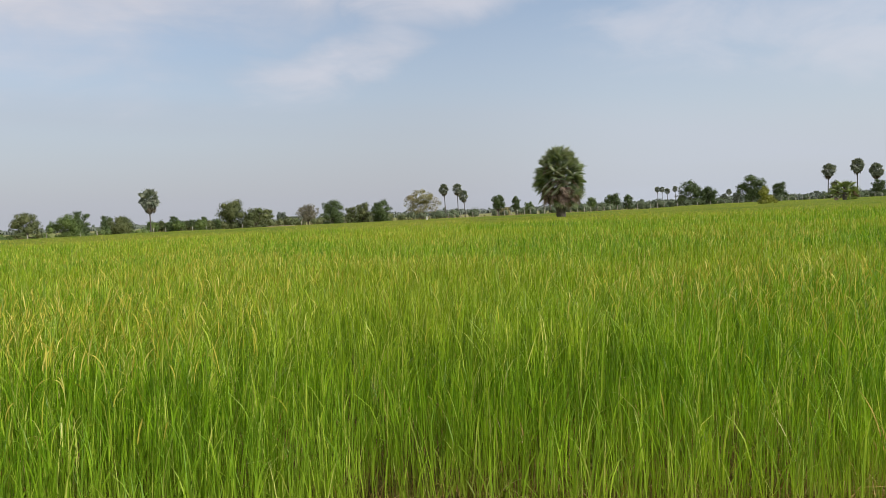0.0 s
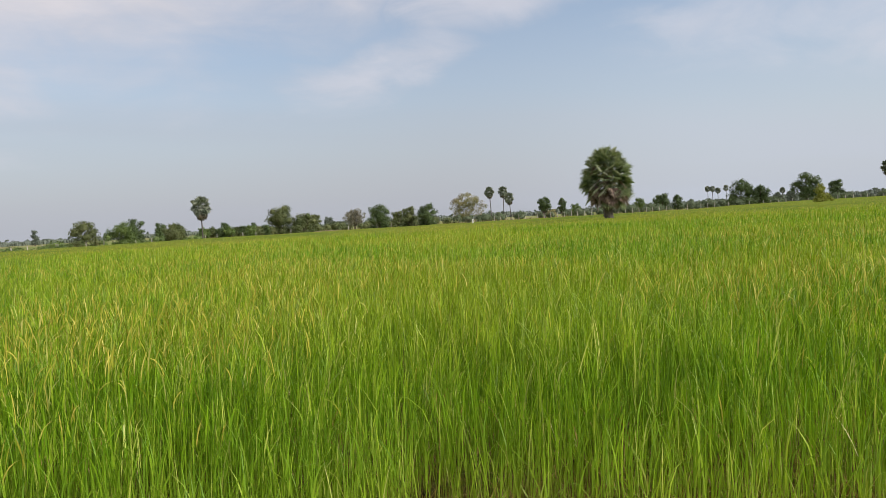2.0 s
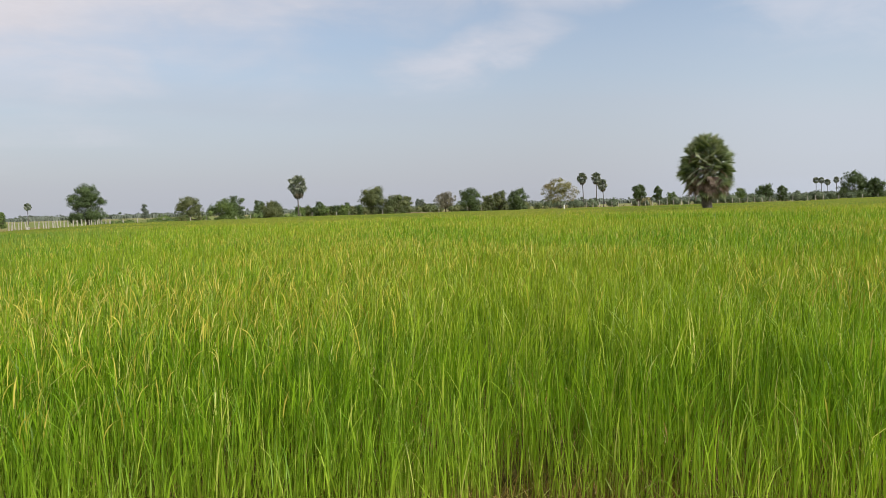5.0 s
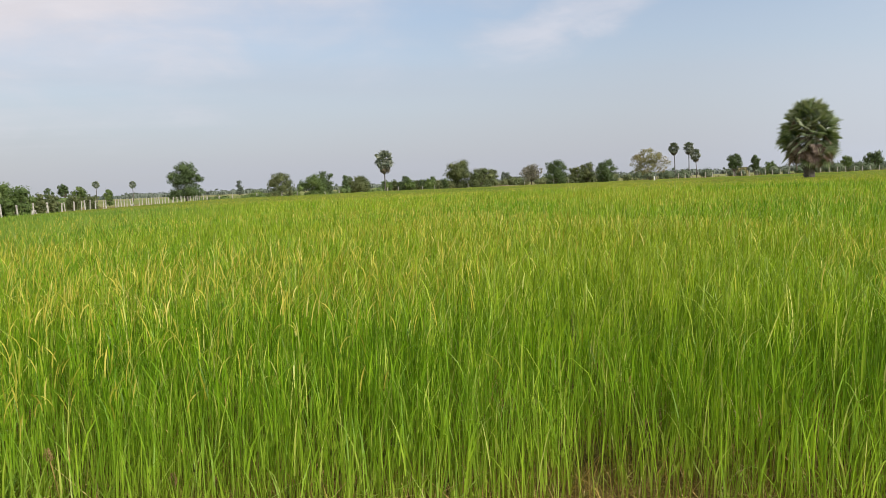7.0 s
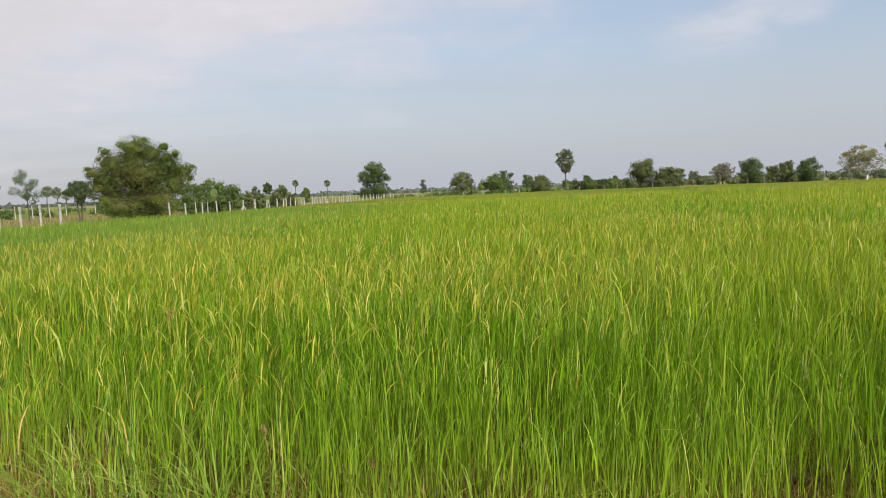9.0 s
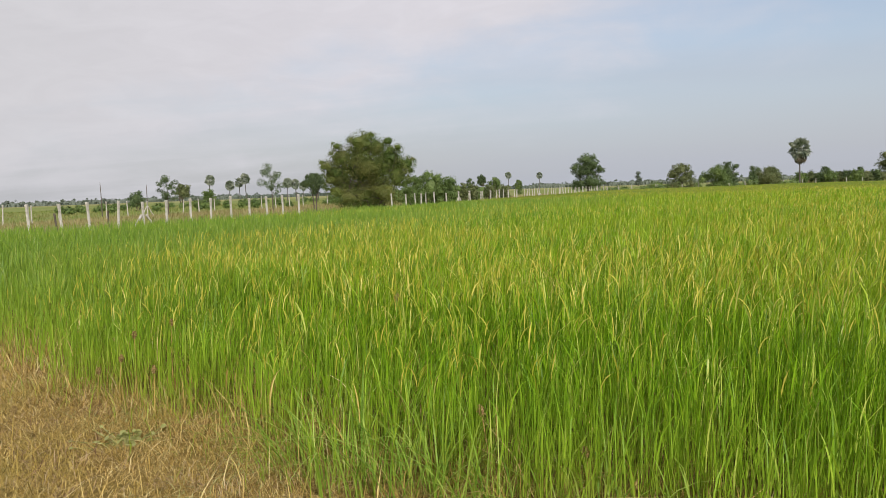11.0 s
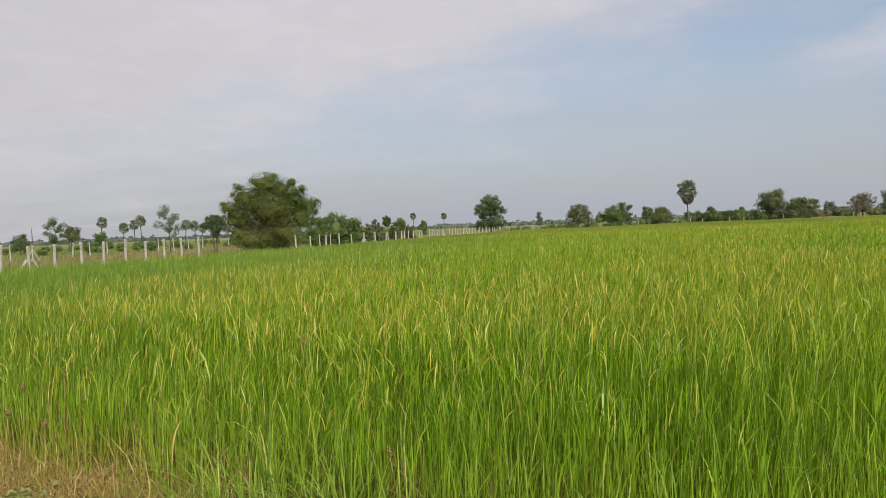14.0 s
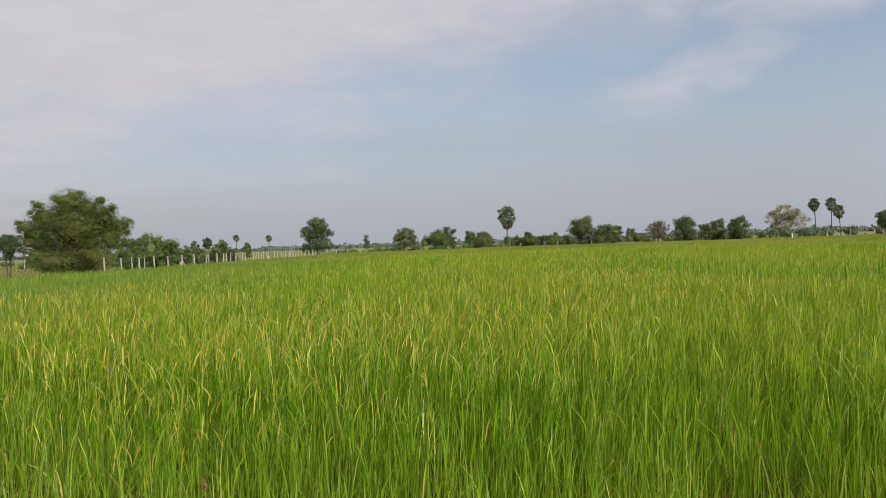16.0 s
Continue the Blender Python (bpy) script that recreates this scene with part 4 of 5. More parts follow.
rim_tree("rim_tree", "dark green tree behind a lighter one", -2.18, 1.13, 1.2, 135, M_DARK, low=0.05)
rim_tree("rim_tree", "light olive-green low tree at the field's rim", -3.05, 0.9, 2.1, 112, M_OLIVE, low=0.12)
tall_palm("lone sugar palm with a shaggy grey-green head", -5.03, 160, top_height(2.83, 160), 5.4, skirt=0.36)
for k in range(9):
    az = -5.2 - 0.55 * k + rng.normal(0, 0.1)
    rim_tree("hedge_bush", "green bush in the hedge at the field's rim", az, rng.uniform(0.35, 0.55), 1.1, 166 + rng.normal(0, 3), (M_GREEN, M_OLIVE, M_DARK)[k % 3], low=0.02, stems=2, group="hedge at the field's rim")
rim_tree("hedge_tree", "small dark tree standing above the hedge", -6.6, 0.85, 0.8, 172, M_DARK, low=0.1)
rim_tree("hedge_tree", "small dark tree standing above the hedge", -8.7, 0.75, 0.7, 172, M_DARK, low=0.1)
rim_tree("rim_tree", "tall rounded olive-green tree at the field's rim", -10.67, 1.92, 2.35, 172, M_OLIVE, low=0.08)
rim_tree("rim_tree", "low rounded olive tree beside a taller one", -12.4, 1.11, 2.35, 170, M_OLIVE, low=0.05)
rim_tree("rim_tree", "small olive tree at the field's rim", -13.3, 1.12, 1.0, 190, M_OLIVE, low=0.1)
rim_tree("rim_tree", "small tree behind the rim, tinted blue-green with haze", -14.3, 0.82, 1.0, 240, M_FAR, low=0.1)
rim_tree("rim_tree", "half-bare greyish tree at the field's rim", -16.25, 1.27, 1.82, 200, M_GREY, low=0.15, gap=0.3, bare=0.6)
rim_tree("rim_tree", "dense dark green tree standing in the rice", -18.15, 1.54, 2.05, 150, M_DARK, low=0.05)
rim_tree("rim_tree", "small brownish tree at the field's rim", -19.6, 0.97, 1.2, 172, M_OLIVE, low=0.05)
rim_tree("rim_tree", "pale green tree at the field's rim", -20.45, 1.23, 1.45, 174, M_OLIVE, low=0.05)
rim_tree("rim_tree", "dark green pointed tree at the field's rim", -21.8, 1.40, 1.85, 170, M_DARK, low=0.03)
rim_tree("rim_tree", "pale yellowish tree with thin leaves standing in the rice", -25.0, 1.96, 2.95, 102, M_PALE, low=0.2, leaves=4.0, leaf=0.17, gap=0.25, bare=0.3, stems=3, trunk=0.04,
         form=((0.0, 0.78, 0.33, 0.19), (-0.3, 0.64, 0.18, 0.17), (0.31, 0.64, 0.18, 0.17), (-0.1, 0.5, 0.28, 0.17), (0.22, 0.46, 0.2, 0.14), (-0.33, 0.42, 0.13, 0.09)))
for az, el, d in ((-26.78, 2.31, 262), (-27.75, 2.30, 262), (-28.27, 1.76, 255)):
    tall_palm("tall sugar palm in a group of three", az, d, top_height(el, d), 4.6, "three palms behind the rim", bend=rng.normal(0, 0.4), skirt=0.2)
rim_tree("rim_tree", "round dark green tree at the field's rim", -30.86, 1.38, 1.25, 192, M_DARK, low=0.18)
rim_tree("rim_tree", "narrow two-headed dark tree behind the rim", -32.2, 1.22, 0.78, 232, M_DARK, low=0.15)
rim_tree("rim_bush", "green bush beside a narrow tree", -33.2, 0.65, 0.9, 232, M_GREEN, low=0.03)
rim_tree("rim_tree", "green tree behind the big palm", -37.9, 0.81, 0.95, 255, M_GREEN, low=0.05)
rim_tree("rim_tree", "broad dark tree behind the rim", -39.5, 1.0, 1.5, 258, M_DARK, low=0.05)
rim_tree("rim_tree", "dark tree beside a broader one", -40.6, 0.9, 0.9, 262, M_DARK, low=0.05)
for az, el in ((-42.73, 1.28), (-43.05, 1.26), (-43.41, 1.12), (-43.97, 1.27)):
    tall_palm("distant sugar palm in a small group", az, 400, top_height(el, 400), 3.8, "far group of palms", skirt=0)
rim_tree("rim_tree", "broad dark green tree with a tall peak", -45.15, 1.70, 2.35, 205, M_DARK, low=0.03,
         form=((-0.06, 0.87, 0.12, 0.1), (-0.1, 0.66, 0.26, 0.24), (0.15, 0.52, 0.24, 0.26), (-0.3, 0.34, 0.2, 0.26), (0.36, 0.34, 0.14, 0.24), (0.0, 0.2, 0.42, 0.18)))
rim_tree("rim_tree", "dark green tree beside a broader one", -46.3, 1.2, 1.5, 206, M_DARK, low=0.03)
tall_palm("small distant sugar palm", -47.65, 360, top_height(0.84, 360), 3.2, skirt=0)
rim_tree("rim_bush", "bush behind the rim, tinted grey-green with haze", -47.3, 0.56, 0.9, 330, M_FAR, low=0.03)
rim_tree("rim_bush", "bush behind the rim, tinted grey-green with haze", -48.2, 0.6, 0.9, 330, M_FAR, low=0.03)
rim_tree("rim_tree", "large dark green tree with layered limbs", -49.15, 1.79, 2.2, 222, M_DARK, low=0.08,
         form=((-0.02, 0.85, 0.24, 0.13), (0.22, 0.68, 0.26, 0.17), (-0.25, 0.62, 0.22, 0.14), (-0.38, 0.46, 0.11, 0.09), (0.0, 0.42, 0.3, 0.28), (0.3, 0.38, 0.19, 0.26)))
rim_tree("field_bush", "yellow-green bush standing in the rice", -50.2, 1.0, 1.45, 115, M_YELLOW, low=0.05,
         form=((-0.15, 0.7, 0.24, 0.26), (-0.02, 0.4, 0.3, 0.26), (-0.2, 0.3, 0.26, 0.22), (0.36, 0.3, 0.13, 0.1)))
rim_tree("rim_tree", "dark green tree with a pointed top", -51.0, 1.26, 1.25, 236, M_DARK, low=0.04)
rim_tree("low_bush", "low dark bush at the field's rim", -50.6, 0.1, 0.7, 190, M_DARK, low=0.02)
for az, el in ((-54.0, 2.26), (-55.76, 2.47), (-56.84, 2.09)):
    tall_palm("tall sugar palm with a dense round head", az, 285, top_height(el, 285), 5.9, "palms at the end of the rim", bend=rng.normal(0, 0.3), skirt=0.15)
rim_tree("rim_tree", "dark tree at the foot of a tall palm", -57.0, 1.1, 1.1, 262, M_DARK, low=0.03)
rim_tree("rim_bush", "dark bush behind a young palm", -54.4, 1.2, 0.8, 260, M_OLIVE, low=0.03)

# palms in the rice
shrub_palm("fan_palm", "stout sugar palm with a brown skirt standing in the rice", -35.62, 61, 6.75, 4.5, 230, 0.46, 0.70, 0.24, 0.40, 0.38, 0.62, -44, 88)
shrub_palm("young_palm", "young stemless palm with arching fronds in the rice", -55.0, 125, 4.4, 4.9, 26, 0.32, 0.42, 0.12, 0.32, 0.48, 0.55, -15, 84, M_PALM_YOUNG)


# low growth that fills the rim between the trees
def rim_growth(count, az0, az1, d0, d1, h0, h1, w, mat, label):
    reseed(az0, az1, d0, count)
    a = rng.uniform(az0, az1, count)
    d = rng.uniform(d0, d1, count)
    h = rng.uniform(h0, h1, count)
    c = np.stack([-d * np.sin(np.radians(a)), d * np.cos(np.radians(a)), h * 0.5], 1)
    arr = leaf_cloud(c, np.maximum(h * 0.55, w * 0.4), count * 125, d1 * 0.0019, 0.9, flat=1.3)
    arr = join_arrays([arr, lumps(c, np.maximum(h * 0.4, w * 0.28), 0.9)])
    arr[0][:, 2] = np.abs(arr[0][:, 2])
    stuff("undergrowth", arr, mat, label, "undergrowth")


rim_growth(120, -24, -5, 178, 215, 1.2, 2.8, 2, M_OLIVE, "mixed low bushes behind the far rim of the rice")
rim_growth(90, -45, -24, 195, 255, 1.2, 3.0, 2.5, M_HAZY, "low bushes behind the far rim of the rice, greyed with haze")
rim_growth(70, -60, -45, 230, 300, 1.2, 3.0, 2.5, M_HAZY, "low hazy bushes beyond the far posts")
rim_growth(45, -5, 5, 122, 150, 1.0, 1.9, 1.5, M_GREEN, "low bushes between the rim trees")
rim_growth(22, 3.8, 9, 102, 118, 0.8, 1.5, 1.2, M_GREEN, "low green bushes by the far bank")
rim_growth(60, 28, 48, 105, 200, 0.7, 1.5, 1.6, M_GREEN, "low green bushes in the fields beyond the fence")
rim_growth(30, 17, 29, 80, 120, 1.2, 2.5, 2.0, M_GREEN, "green thicket behind the fence")


def far_woods():
    """The hazy woods along the horizon: long uneven masses of crowns, with single crowns that rise out of them."""
    reseed(77)
    pieces = []
    for az0, az1, d, low, high, n in ((-64, -15, 620, 3.0, 5.6, 260), (-16, 14, 900, 3.6, 6.6, 200), (10, 40, 1000, 3.4, 6.2, 220), (36, 62, 900, 3.4, 6.6, 220), (-64, -35, 420, 2.4, 4.2, 120)):
        a = np.arange(az0, az1, 0.06)
        wave = np.array([0.55 * noise.noise(Vector((v * 0.45, d, 0.0))) + 0.5 * noise.noise(Vector((v * 1.7, d, 3.0))) + 0.4 * noise.noise(Vector((v * 5.0, d, 6.0))) for v in a]) + rng.normal(0, 0.09, len(a))
        top = low + (high - low) * np.clip(0.35 + 0.65 * wave, 0, 1)
        cols = []
        for j, (out, up) in enumerate(((-9, 0.0), (-8, 0.55), (-3, 0.95), (4, 0.9), (9, 0.0))):
            dd = d + out + rng.normal(0, 1.2, len(a))
            cols.append(np.stack([-dd * np.sin(np.radians(a)), dd * np.cos(np.radians(a)), np.maximum(top * up * rng.uniform(0.85, 1.15, len(a)), 0) if up else np.zeros(len(a))], 1))
        v = np.stack(cols, 1).reshape(-1, 3)
        i, j = np.meshgrid(np.arange(len(a) - 1), np.arange(4), indexing="ij")
        q = (i * 5 + j).ravel()
        pieces.append((v, np.stack([q, q + 1, q + 6, q + 5], 1), np.zeros((0, 3), int)))
        # crowns that stand out
        b = rng.uniform(az0, az1, n)
        db = d * rng.uniform(0.95, 1.1, n)
        h = low + (high * 1.15 - low) * rng.uniform(0, 1, n) ** 1.6
        c = np.stack([-db * np.sin(np.radians(b)), db * np.cos(np.radians(b)), h * 0.72], 1)
        c = np.repeat(c, 3, 0) + rng.normal(0, 1, (3 * n, 3)) * np.repeat(h, 3)[:, None] * np.array([0.25, 0.25, 0.12])
        pieces.append(leaf_cloud(c, np.repeat(h, 3) * 0.22, n * 40, d * 0.0012, 0.8, flat=1.6))
        pieces.append(lumps(c, np.repeat(h, 3) * rng.uniform(0.1, 0.2, 3 * n), 0.8, 1))
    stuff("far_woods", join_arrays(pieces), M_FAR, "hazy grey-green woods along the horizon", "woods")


far_woods()


def earth_bank(az0, az1, dist, height):
    """A long low mound of bare earth."""
    reseed(az0, az1, dist)
    n, m = 40, 9
    verts = []
    for i in range(n + 1):
        u = i / n
        x, y = place(az0 + (az1 - az0) * u, dist)
        top = height * (1 - (2 * u - 1) ** 6) * (1 + 0.1 * noise.noise(Vector((u * 9, 0.3, 5.0))))
        for j in range(m):
            v = j / (m - 1) * 2 - 1
            verts.append((x, y + v * 2.4, max(top * (1 - v * v) ** 1.2 * (1 + 0.12 * noise.noise(Vector((u * 40, v * 3, 1.0)))), -0.02)))
    quads = [(i * m + j, (i + 1) * m + j, (i + 1) * m + j + 1, i * m + j + 1) for i in range(n) for j in range(m - 1)]
    tagged(new("earth_bank", mesh_from("earth_bank", np.array(verts), quads, None, M_EARTH, True)), "long low mound of bare pinkish earth behind the rice", "bank", kind="structure")


earth_bank(-12.6, -15.8, 118, 0.9)
rim_tree("dry_bush", "pale dry bush at the field's rim", -31.35, 0.3, 1.0, 200, M_PALE, low=0.03, stems=3)

# ---------------------------------------------------------------- fences
def post_mesh(h, w, name="post", material=None):
    bm = bmesh.new()
    bmesh.ops.create_cube(bm, size=1)
    for v in bm.verts:
        k = 0.86 if v.co.z > 0 else 1.0
        v.co = Vector((v.co.x * w * k, v.co.y * w * k, (v.co.z + 0.5) * (h + 0.2) - 0.2))
    bmesh.ops.bevel(bm, geom=list(bm.edges), offset=w * 0.12, segments=1, affect="EDGES")
    for k in range(1, 6):
        for z, pinch in ((-0.035, 1.0), (-0.02, 0.92), (0.02, 0.92), (0.035, 1.0)):
            cut = bmesh.ops.bisect_plane(bm, geom=list(bm.verts) + list(bm.edges) + list(bm.faces), plane_co=(0, 0, h * k / 6 + z), plane_no=(0, 0, 1))
            for v in (g for g in cut["geom_cut"] if isinstance(g, bmesh.types.BMVert)):
                v.co.x, v.co.y = v.co.x * pinch, v.co.y * pinch
    me = bpy.data.meshes.new(name)
    bm.to_mesh(me)
    me.materials.append(material or M_CONCRETE)
    return me


POST = post_mesh(1.62, 0.125)
POST_SLIM = post_mesh(1.45, 0.115)


def fence(label, line, spacing, me, braces=(), lean=2.0, group="", skip=0.0):
    """Concrete posts at even steps along a line of the plan, some with two slanting struts."""
    reseed(line[0][0], line[0][1], spacing)
    thing = tagged(new("fence"), label, "fence", group)
    thing.matrix_basis = pose(line[0][0], line[0][1], 0)
    o = Vector((*line[0], 0))
    k = 0
    left = 0.0
    for a, b in zip(line, line[1:]):
        a, b = Vector((*a, 0)), Vector((*b, 0))
        length = (b - a).length
        s = left
        while s < length:
            p = a.lerp(b, s / length) - o
            if rng.uniform() >= skip:
                m = Matrix.Translation(p + Vector(rng.normal(0, 0.03, 3)) * Vector((1, 1, 0))) @ pose(0, 0, 0, rng.normal(0, lean), rng.normal(0, lean), rng.uniform(-12, 12)) @ Matrix.Diagonal((1, 1, rng.uniform(0.95, 1.04), 1))
                child("post", me, thing, "", m)
            if k in braces:
                for side in (-1, 1):
                    d = (b - a).normalized() * side
                    yaw = math.degrees(math.atan2(d.y, d.x)) - 90
                    child("strut", STRUT, thing, "", Matrix.Translation(p + d * 0.85) @ pose(0, 0, 0, 0, 0, yaw) @ pose(0, 0, 0, 36, 0, 0))
            k += 1
            s += spacing
        left = s - length
    return thing


STRUT = post_mesh(1.25, 0.11, "strut")
fence("row of pale concrete fence posts along the rice", [(-24.377, 13.808), (-23.81, 17.42), (-20.95, 35.4)], 1.222, POST, braces=(9,), group="fences of concrete posts")
fence("row of pale concrete fence posts receding towards the dark tree", [(-19.1, 41.9), (-14.9, 72.5), (-14.2, 96)], 1.8, POST_SLIM, braces=(5, 14), lean=3.0, group="fences of concrete posts")
fence("second row of concrete posts beyond the dry strip", [(-55.5, 36), (-57, 75), (-52, 120)], 2.9, POST, braces=(2, 9), group="fences of concrete posts", skip=0.15)
fence("row of concrete posts behind the bushes", [(-26, 62), (-24, 100), (-20, 130)], 2.2, POST_SLIM, group="fences of concrete posts", skip=0.1)
RIM_POST = post_mesh(1.35, 0.15)
fence("short pale posts beside the low bushes of the far bank", [place(9.1, 97.5), place(3.6, 108), place(-4.5, 116)], 2.3, RIM_POST, group="fences of concrete posts", lean=4.0, skip=0.35)
fence("scattered pale posts along the far rim of the rice", [place(4.5, 112), place(-3, 122), place(-6, 154), place(-14, 176), place(-22, 170), place(-27, 182)], 3.4, RIM_POST, group="fences of concrete posts", lean=3.0, skip=0.7)
fence("pale posts along the far rim of the rice", [place(-27, 184), place(-30, 189), place(-45, 200), place(-62, 222)], 1.7, post_mesh(1.6, 0.15), group="fences of concrete posts", lean=3.0, skip=0.2)



def single_post(name, label, az, dist, h, w, mat, lean=0.0):
    x, y = place(az, dist)
    ob = new(name, post_mesh(h, w, name, mat))
    ob.matrix_basis = pose(x, y, 0, 0, lean, 10)
    return tagged(ob, label, "post")


single_post("marker_post", "white marker post standing in the rice", -25.32, 90, 1.42, 0.18, M_WHITE)
single_post("wooden_stake", "dark weathered wooden stake by the fence", 48.05, 31, 1.25, 0.085, M_WOOD, -6)
single_post("wooden_stake", "short weathered wooden stake by the fence", 44.9, 38, 1.2, 0.09, M_WOOD)


def bare_pole(label, az, dist, el, curve):
    x, y = place(az, dist)
    h, k = top_height(el, dist), max(1.0, dist / 55)
    pts = [(0, 0, 0), (0.02, 0, h * 0.35), (0.02 + curve * 0.2, 0, h * 0.7), (curve * 0.55, 0, h * 0.9), (curve, 0, h)]
    ob = new("bare_pole", mesh_from("bare_pole", *tube(pts, [0.036 * k, 0.03 * k, 0.025 * k, 0.018 * k, 0.009 * k], 6), M_WOOD, True))
    ob.matrix_basis = pose(x, y, 0, 0, 0, az)
    tagged(ob, label, "pole")


bare_pole("bent bare wooden pole beside the fence", 52.27, 33, 1.58, 0.35)
bare_pole("thin upright wooden pole in the field", 45.28, 88, 1.41, 0.0)
bare_pole("thin upright wooden pole in the field", 42.3, 105, 1.15, 0.05)

# ---------------------------------------------------------------- dry strip, far fields
STRIP = [(-25.0, 12), (-23.9, 18), (-20.7, 36), (-19.3, 42), (-15.0, 72), (-14.4, 100), (-24, 135), (-50, 122), (-56, 76), (-54.5, 36), (-52, 8)]


def meadow(count, poly, h0, h1, width, mat, label, name):
    reseed(count, h0, h1)
    xs, ys = [p[0] for p in poly], [p[1] for p in poly]
    p = np.stack([rng.uniform(min(xs), max(xs), count), rng.uniform(min(ys), max(ys), count)], 1)
    p = p[inside(p[:, 0], p[:, 1], poly)]
    n = len(p)
    ang = rng.uniform(0, 2 * np.pi, n)
    lv = np.stack([np.cos(ang), np.sin(ang)], 1) * rng.uniform(0.05, 0.5, n)[:, None]
    h = rng.uniform(h0, h1, n) * (1 + 0.5 * patch_noise(p, 0.12, 4.0))
    stuff(name, grow_blades(p, h, np.full(n, width), lv, rng.uniform(0.1, 0.6, n), 2, face=ang + np.pi / 2), mat, label, "grass")


meadow(48000, STRIP, 0.2, 0.5, 0.035, M_MEADOW, "rough brown grass on the strip between the fences", "dry_grass")
meadow(26000, [(-56, 24), (-58, 76), (-52, 122), (-70, 160), (-150, 150), (-140, 24)], 0.18, 0.4, 0.07, M_PADDY_BLADE, "green and straw-coloured tufts over the fields beyond the fence", "field_grass")
BANK = [place(9, 98), place(4, 107), place(-3.5, 120), place(-6, 154), place(-14, 178), place(-22, 171), place(-30, 190), place(-60, 222), place(-60, 240), place(-30, 205), place(-14, 195), place(-5, 170), place(2, 135), place(9, 120)]
meadow(9000, BANK, 0.6, 1.1, 0.16, M_MEADOW, "rough brown grass on the bank behind the rice", "dry_grass")
flat_sheet("far_paddy", [(-58, 20), (-60, 78), (-60, 150), (-75, 330), (-420, 330), (-420, 20)], 0.018, 8.0, 0.008, M_PADDY, "light green paddy fields beyond the fences", "field", "structure")
flat_sheet("far_paddy", [(-18, 105), (-16, 150), (12, 150), (60, 420), (-120, 420)], 0.02, 8.0, 0.008, M_PADDY, "light green paddy fields beyond the dark tree", "field", "structure")


# ---------------------------------------------------------------- the verge and its small growth
def verge_scatter(count, x0, x1, y0, y1):
    p = np.stack([rng.uniform(x0, x1, count), rng.uniform(y0, y1, count)], 1)
    return p[~inside(p[:, 0], p[:, 1], FIELD) & inside(p[:, 0], p[:, 1], VERGE)]


def dry_blades(p, h0, h1, width, lean, lift=0.0):
    n = len(p)
    ang = rng.uniform(0, 2 * np.pi, n)
    lv = np.stack([np.cos(ang), np.sin(ang)], 1) * np.abs(rng.normal(0, lean, n))[:, None]
    return grow_blades(p, rng.uniform(h0, h1, n), width * rng.uniform(0.6, 1.4, n), lv, rng.uniform(0.1, 0.9, n), 2, z0=0.02 + rng.uniform(0, lift + 1e-6, n), face=ang + np.pi / 2 + rng.normal(0, 0.5, n), drop=0.5)


def tufted(p, floor=-0.15):
    """Gathers blades in tufts, with thinner growth between."""
    return p[patch_noise(p, 8.0, 5.0) + 0.5 * patch_noise(p, 2.1, 12.0) + rng.normal(0, 0.2, len(p)) > floor]


def beside_rice(count):
    """Random points of the verge within two metres of the rice."""
    p = verge_scatter(count, -10.5, 0.5, 2.2, 7.4)
    return p[from_rim(p) < 2.1]


reseed(5)
stuff("dry_grass", join_arrays([dry_blades(beside_rice(120000), 0.02, 0.07, 0.0045, 1.5, 0.03), dry_blades(tufted(beside_rice(210000)), 0.035, 0.10, 0.0040, 0.7, 0.012)]),
      M_STRAW, "short matted straw-coloured dry grass on the verge", "grass")
stuff("withered_grass", dry_blades(tufted(beside_rice(75000), 0.0), 0.04, 0.13, 0.0045, 0.8, 0.02), M_WITHERED, "withered pinkish-brown grass tufts on the verge", "grass")
litter = np.concatenate([scatter(3.6, 7.0, 330), verge_scatter(5000, -10, 6, 2.0, 7)])
fringe = scatter(2.2, 13, 170)
fringe = fringe[from_rim(fringe) < 0.55]
stuff("rim_straw", join_arrays([dry_blades(fringe, 0.15, 0.55, 0.006, 0.25), dry_blades(np.concatenate([fringe, fringe]) - np.array([0.1, 0.3]) + rng.normal(0, 0.15, (2 * len(fringe), 2)), 0.06, 0.32, 0.006, 0.5)]),
      M_STRAW, "withered yellow stalks along the rim of the rice", "straw")
foot = scatter(3.8, 9.0, 110)
foot = foot[patch_noise(foot, 0.9, 6.0) + rng.normal(0, 0.2, len(foot)) - 0.25 * from_rim(foot) > -0.25]
ang = rng.uniform(0, 2 * np.pi, len(foot))
stuff("withered_leaves", grow_blades(foot, rng.uniform(0.15, 0.38, len(foot)), rng.uniform(0.005, 0.008, len(foot)), np.stack([np.cos(ang), np.sin(ang)], 1) * rng.uniform(0.05, 0.35, len(foot))[:, None],
      rng.uniform(0.15, 0.8, len(foot)), 5, z0=rng.uniform(0.0, 0.4, len(foot)), face=ang + np.pi / 2 + rng.normal(0, 0.6, len(foot)), drop=0.55, taper=2.0), M_STRAW, "curled straw-coloured leaves between the rice stems", "straw")
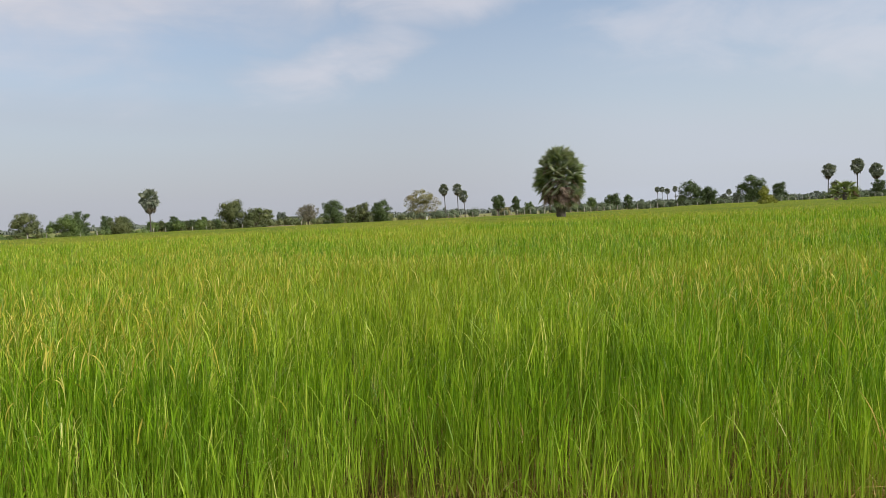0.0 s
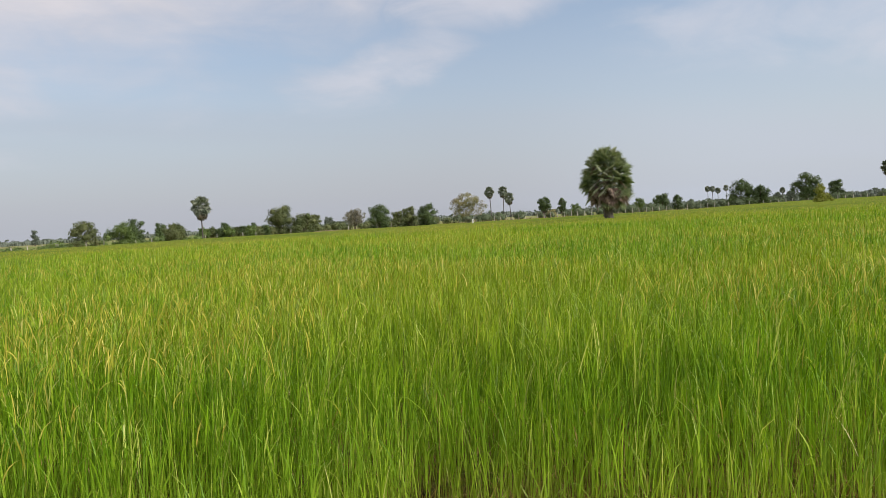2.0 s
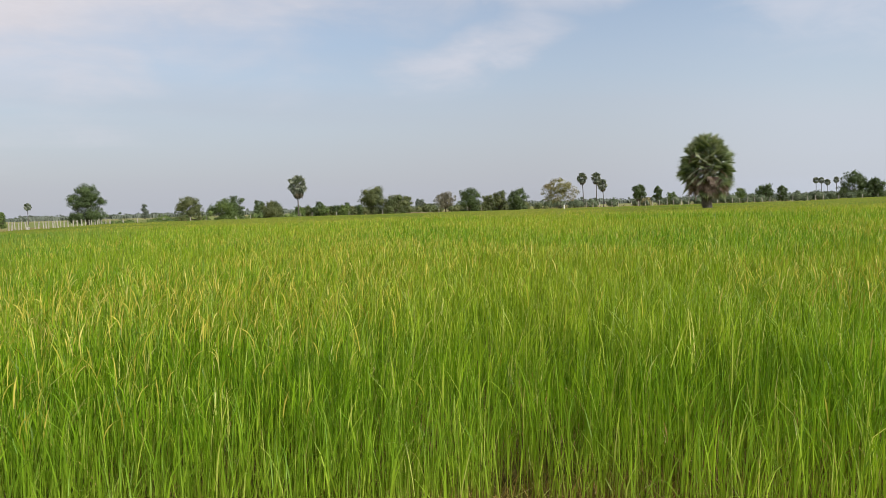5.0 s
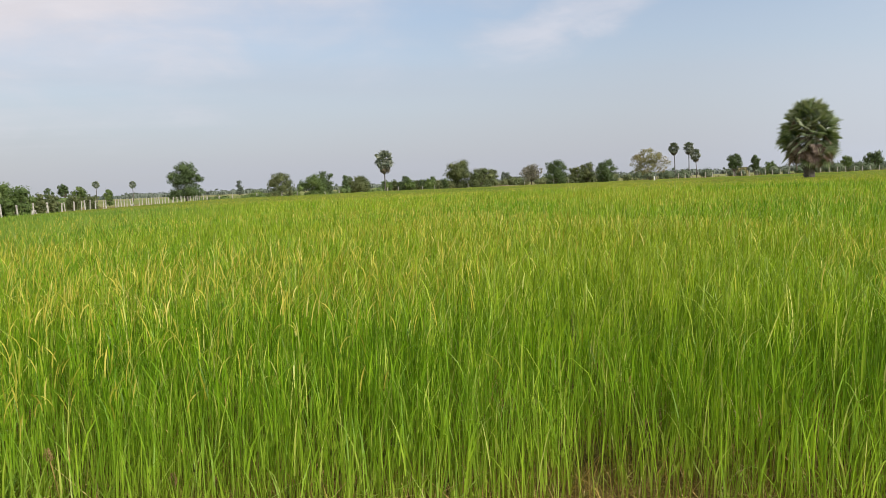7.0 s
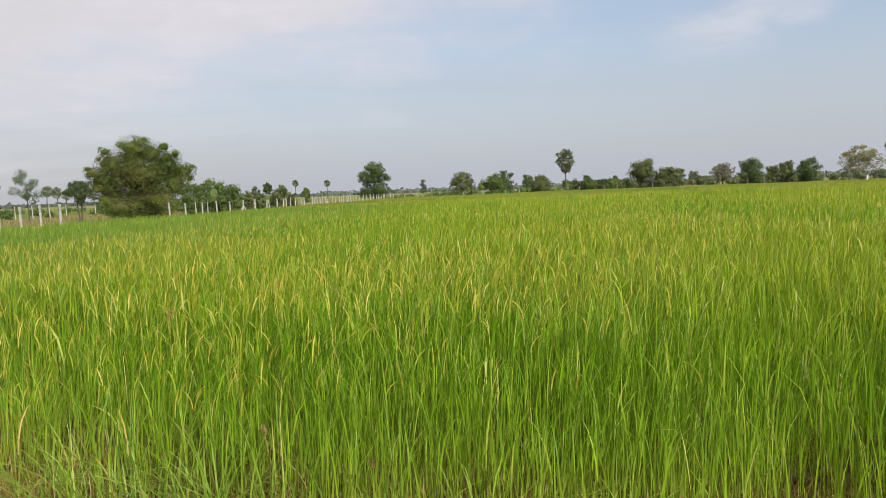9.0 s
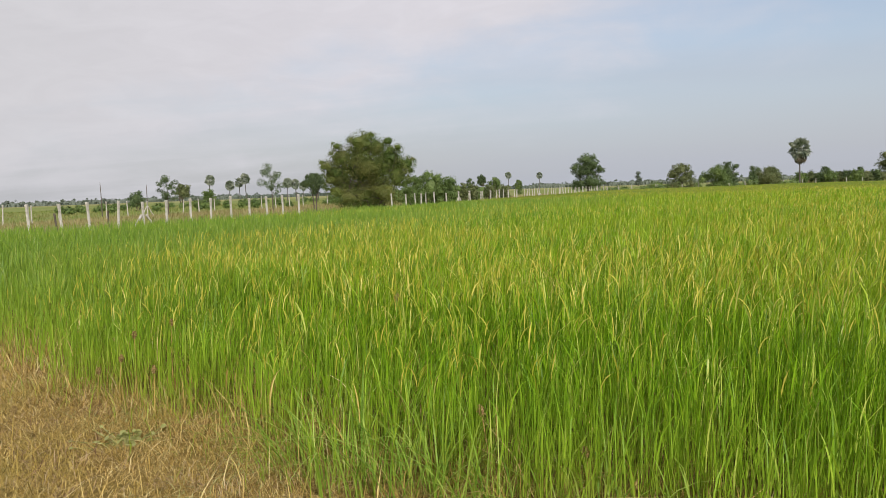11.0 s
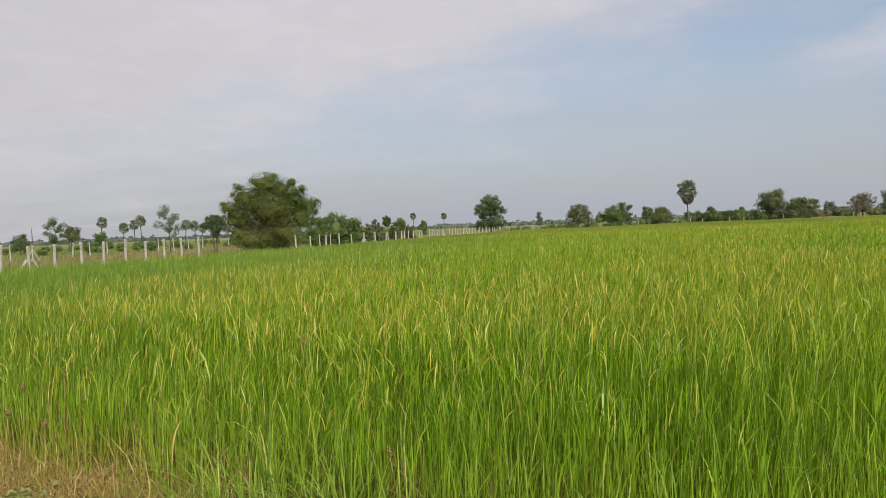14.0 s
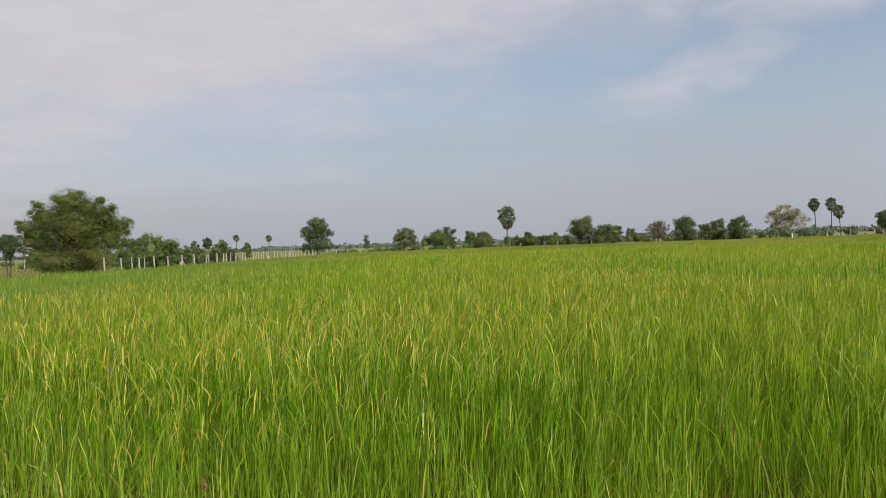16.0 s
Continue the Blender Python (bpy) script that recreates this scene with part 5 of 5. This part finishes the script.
# short young growth where the rice thins out into the verge
edge = scatter(2.2, 13, 260)
edge = edge[from_rim(edge) < 0.35] + rng.normal(0, 0.16, (int((from_rim(edge) < 0.35).sum()), 2)) - np.array([0.08, 0.18])
stuff("rim_grass", dry_blades(np.concatenate([edge, edge + rng.normal(0, 0.06, edge.shape)]), 0.08, 0.34, 0.0055, 0.22), M_RICE, "thin young rice and grass along the rim of the field", "grass")
stuff("straw_litter", dry_blades(litter, 0.05, 0.28, 0.006, 0.7), M_STRAW, "withered straw at the foot of the rice", "straw")
greens = beside_rice(60000)
greens = greens[patch_noise(greens, 0.9, 2.2) + rng.normal(0, 0.1, len(greens)) > 0.18]
stuff("green_grass", dry_blades(greens, 0.02, 0.07, 0.009, 1.0, 0.02), M_HERB, "small green grass shoots in the dry verge", "grass")


def weed_clump(label, x, y, count, h, spread):
    """Broad arching blades of a weedy grass."""
    p = rng.normal(0, spread, (count, 2))
    ang = np.arctan2(p[:, 1], p[:, 0]) + rng.normal(0, 0.6, count)
    lv = np.stack([np.cos(ang), np.sin(ang)], 1) * rng.uniform(0.05, 0.26, count)[:, None]
    arr = grow_blades(p, rng.uniform(0.55, 1.25, count) * h, rng.uniform(0.007, 0.012, count), lv, rng.uniform(0.15, 1.0, count), 7, face=ang + np.pi / 2, drop=0.5)
    ob = new("weed_clump", mesh_from("weed_clump", *arr, M_WEED))
    ob.matrix_basis = pose(x, y, 0.02)
    tagged(ob, label, "grass clump", kind="stuff")


for x, y, n, h, s in ((-2.0, 3.48, 70, 0.62, 0.15), (-1.72, 3.42, 60, 0.66, 0.14), (-1.4, 3.38, 60, 0.62, 0.14), (-2.35, 3.65, 40, 0.5, 0.12), (-1.05, 3.3, 36, 0.56, 0.12), (-0.55, 3.2, 34, 0.52, 0.13), (-0.1, 3.1, 28, 0.48, 0.12), (0.5, 3.0, 22, 0.42, 0.1)):
    weed_clump("clump of broad arching green grass at the rim of the rice", x, y, n, h, s)


def herb(x, y):
    """A low herb with round leaves on short stalks."""
    thing = tagged(new("round_leaved_herb"), "low herb with pale green round leaves on the verge", "herb")
    thing.matrix_basis = pose(x, y, 0.03)
    stems = []
    bm = bmesh.new()
    for k in range(10):
        bm.verts.new((0.5 * math.cos(k * 0.628), 0.5 * math.sin(k * 0.628), 0.06))
    hub = bm.verts.new((0, 0, 0))
    bm.verts.ensure_lookup_table()
    for k in range(10):
        bm.faces.new((hub, bm.verts[k], bm.verts[(k + 1) % 10]))
    me = bpy.data.meshes.new("leaf")
    bm.to_mesh(me)
    me.materials.append(M_HERB)
    for k in range(70):
        a, r = rng.uniform(0, 6.28), abs(rng.normal(0, 0.10))
        tip = Vector((math.cos(a) * r * 1.4, math.sin(a) * r, rng.uniform(0.04, 0.10)))
        s = rng.uniform(0.02, 0.045)
        child("leaf", me, thing, "", Matrix.Translation(tip) @ pose(0, 0, 0, rng.normal(0, 28), rng.normal(0, 28), rng.uniform(0, 360)) @ Matrix.Diagonal((s, s, s, 1)))
        stems.append(tube([(tip.x * 0.3, tip.y * 0.3, -0.03), tuple(tip * 0.7), tuple(tip)], [0.003, 0.003, 0.002], 4))
    child("stem", mesh_from("stem", *join_arrays(stems), M_HERB), thing)


herb(-3.58, 3.62)


def plume(x, y, h):
    """A tall thin grass stalk with a fluffy head."""
    thing = tagged(new("plume_grass"), "thin dry grass stalk with a brownish-purple head", "grass stalk", "plume grasses at the rim")
    thing.matrix_basis = pose(x, y, 0, 0, 0, rng.uniform(0, 360))
    lean = rng.uniform(0.02, 0.12)
    top = Vector((lean, 0, h))
    child("stalk", mesh_from("stalk", *tube([(0, 0, -0.03), (lean * 0.3, 0, h * 0.5), tuple(top)], [0.004, 0.003, 0.002], 5), M_STRAW), thing)
    c = np.array([tuple(top + Vector((0.004 * k, 0, 0.018 * k))) for k in range(3)])
    child("head", mesh_from("head", *leaf_cloud(c, np.array([0.016, 0.020, 0.013]), 260, 0.011), M_PLUME), thing)


for az, dist, h in ((41.3, 6.2, 0.6), (43.7, 6.2, 0.55), (44.9, 6.1, 0.38), (46.3, 6.2, 0.30), (42.6, 5.6, 0.36), (51.7, 5.2, 0.32), (25.4, 5.3, 0.82), (17.7, 3.75, 0.44), (9.8, 3.45, 0.30)):
    x, y = place(az, dist)
    plume(x, y, h)
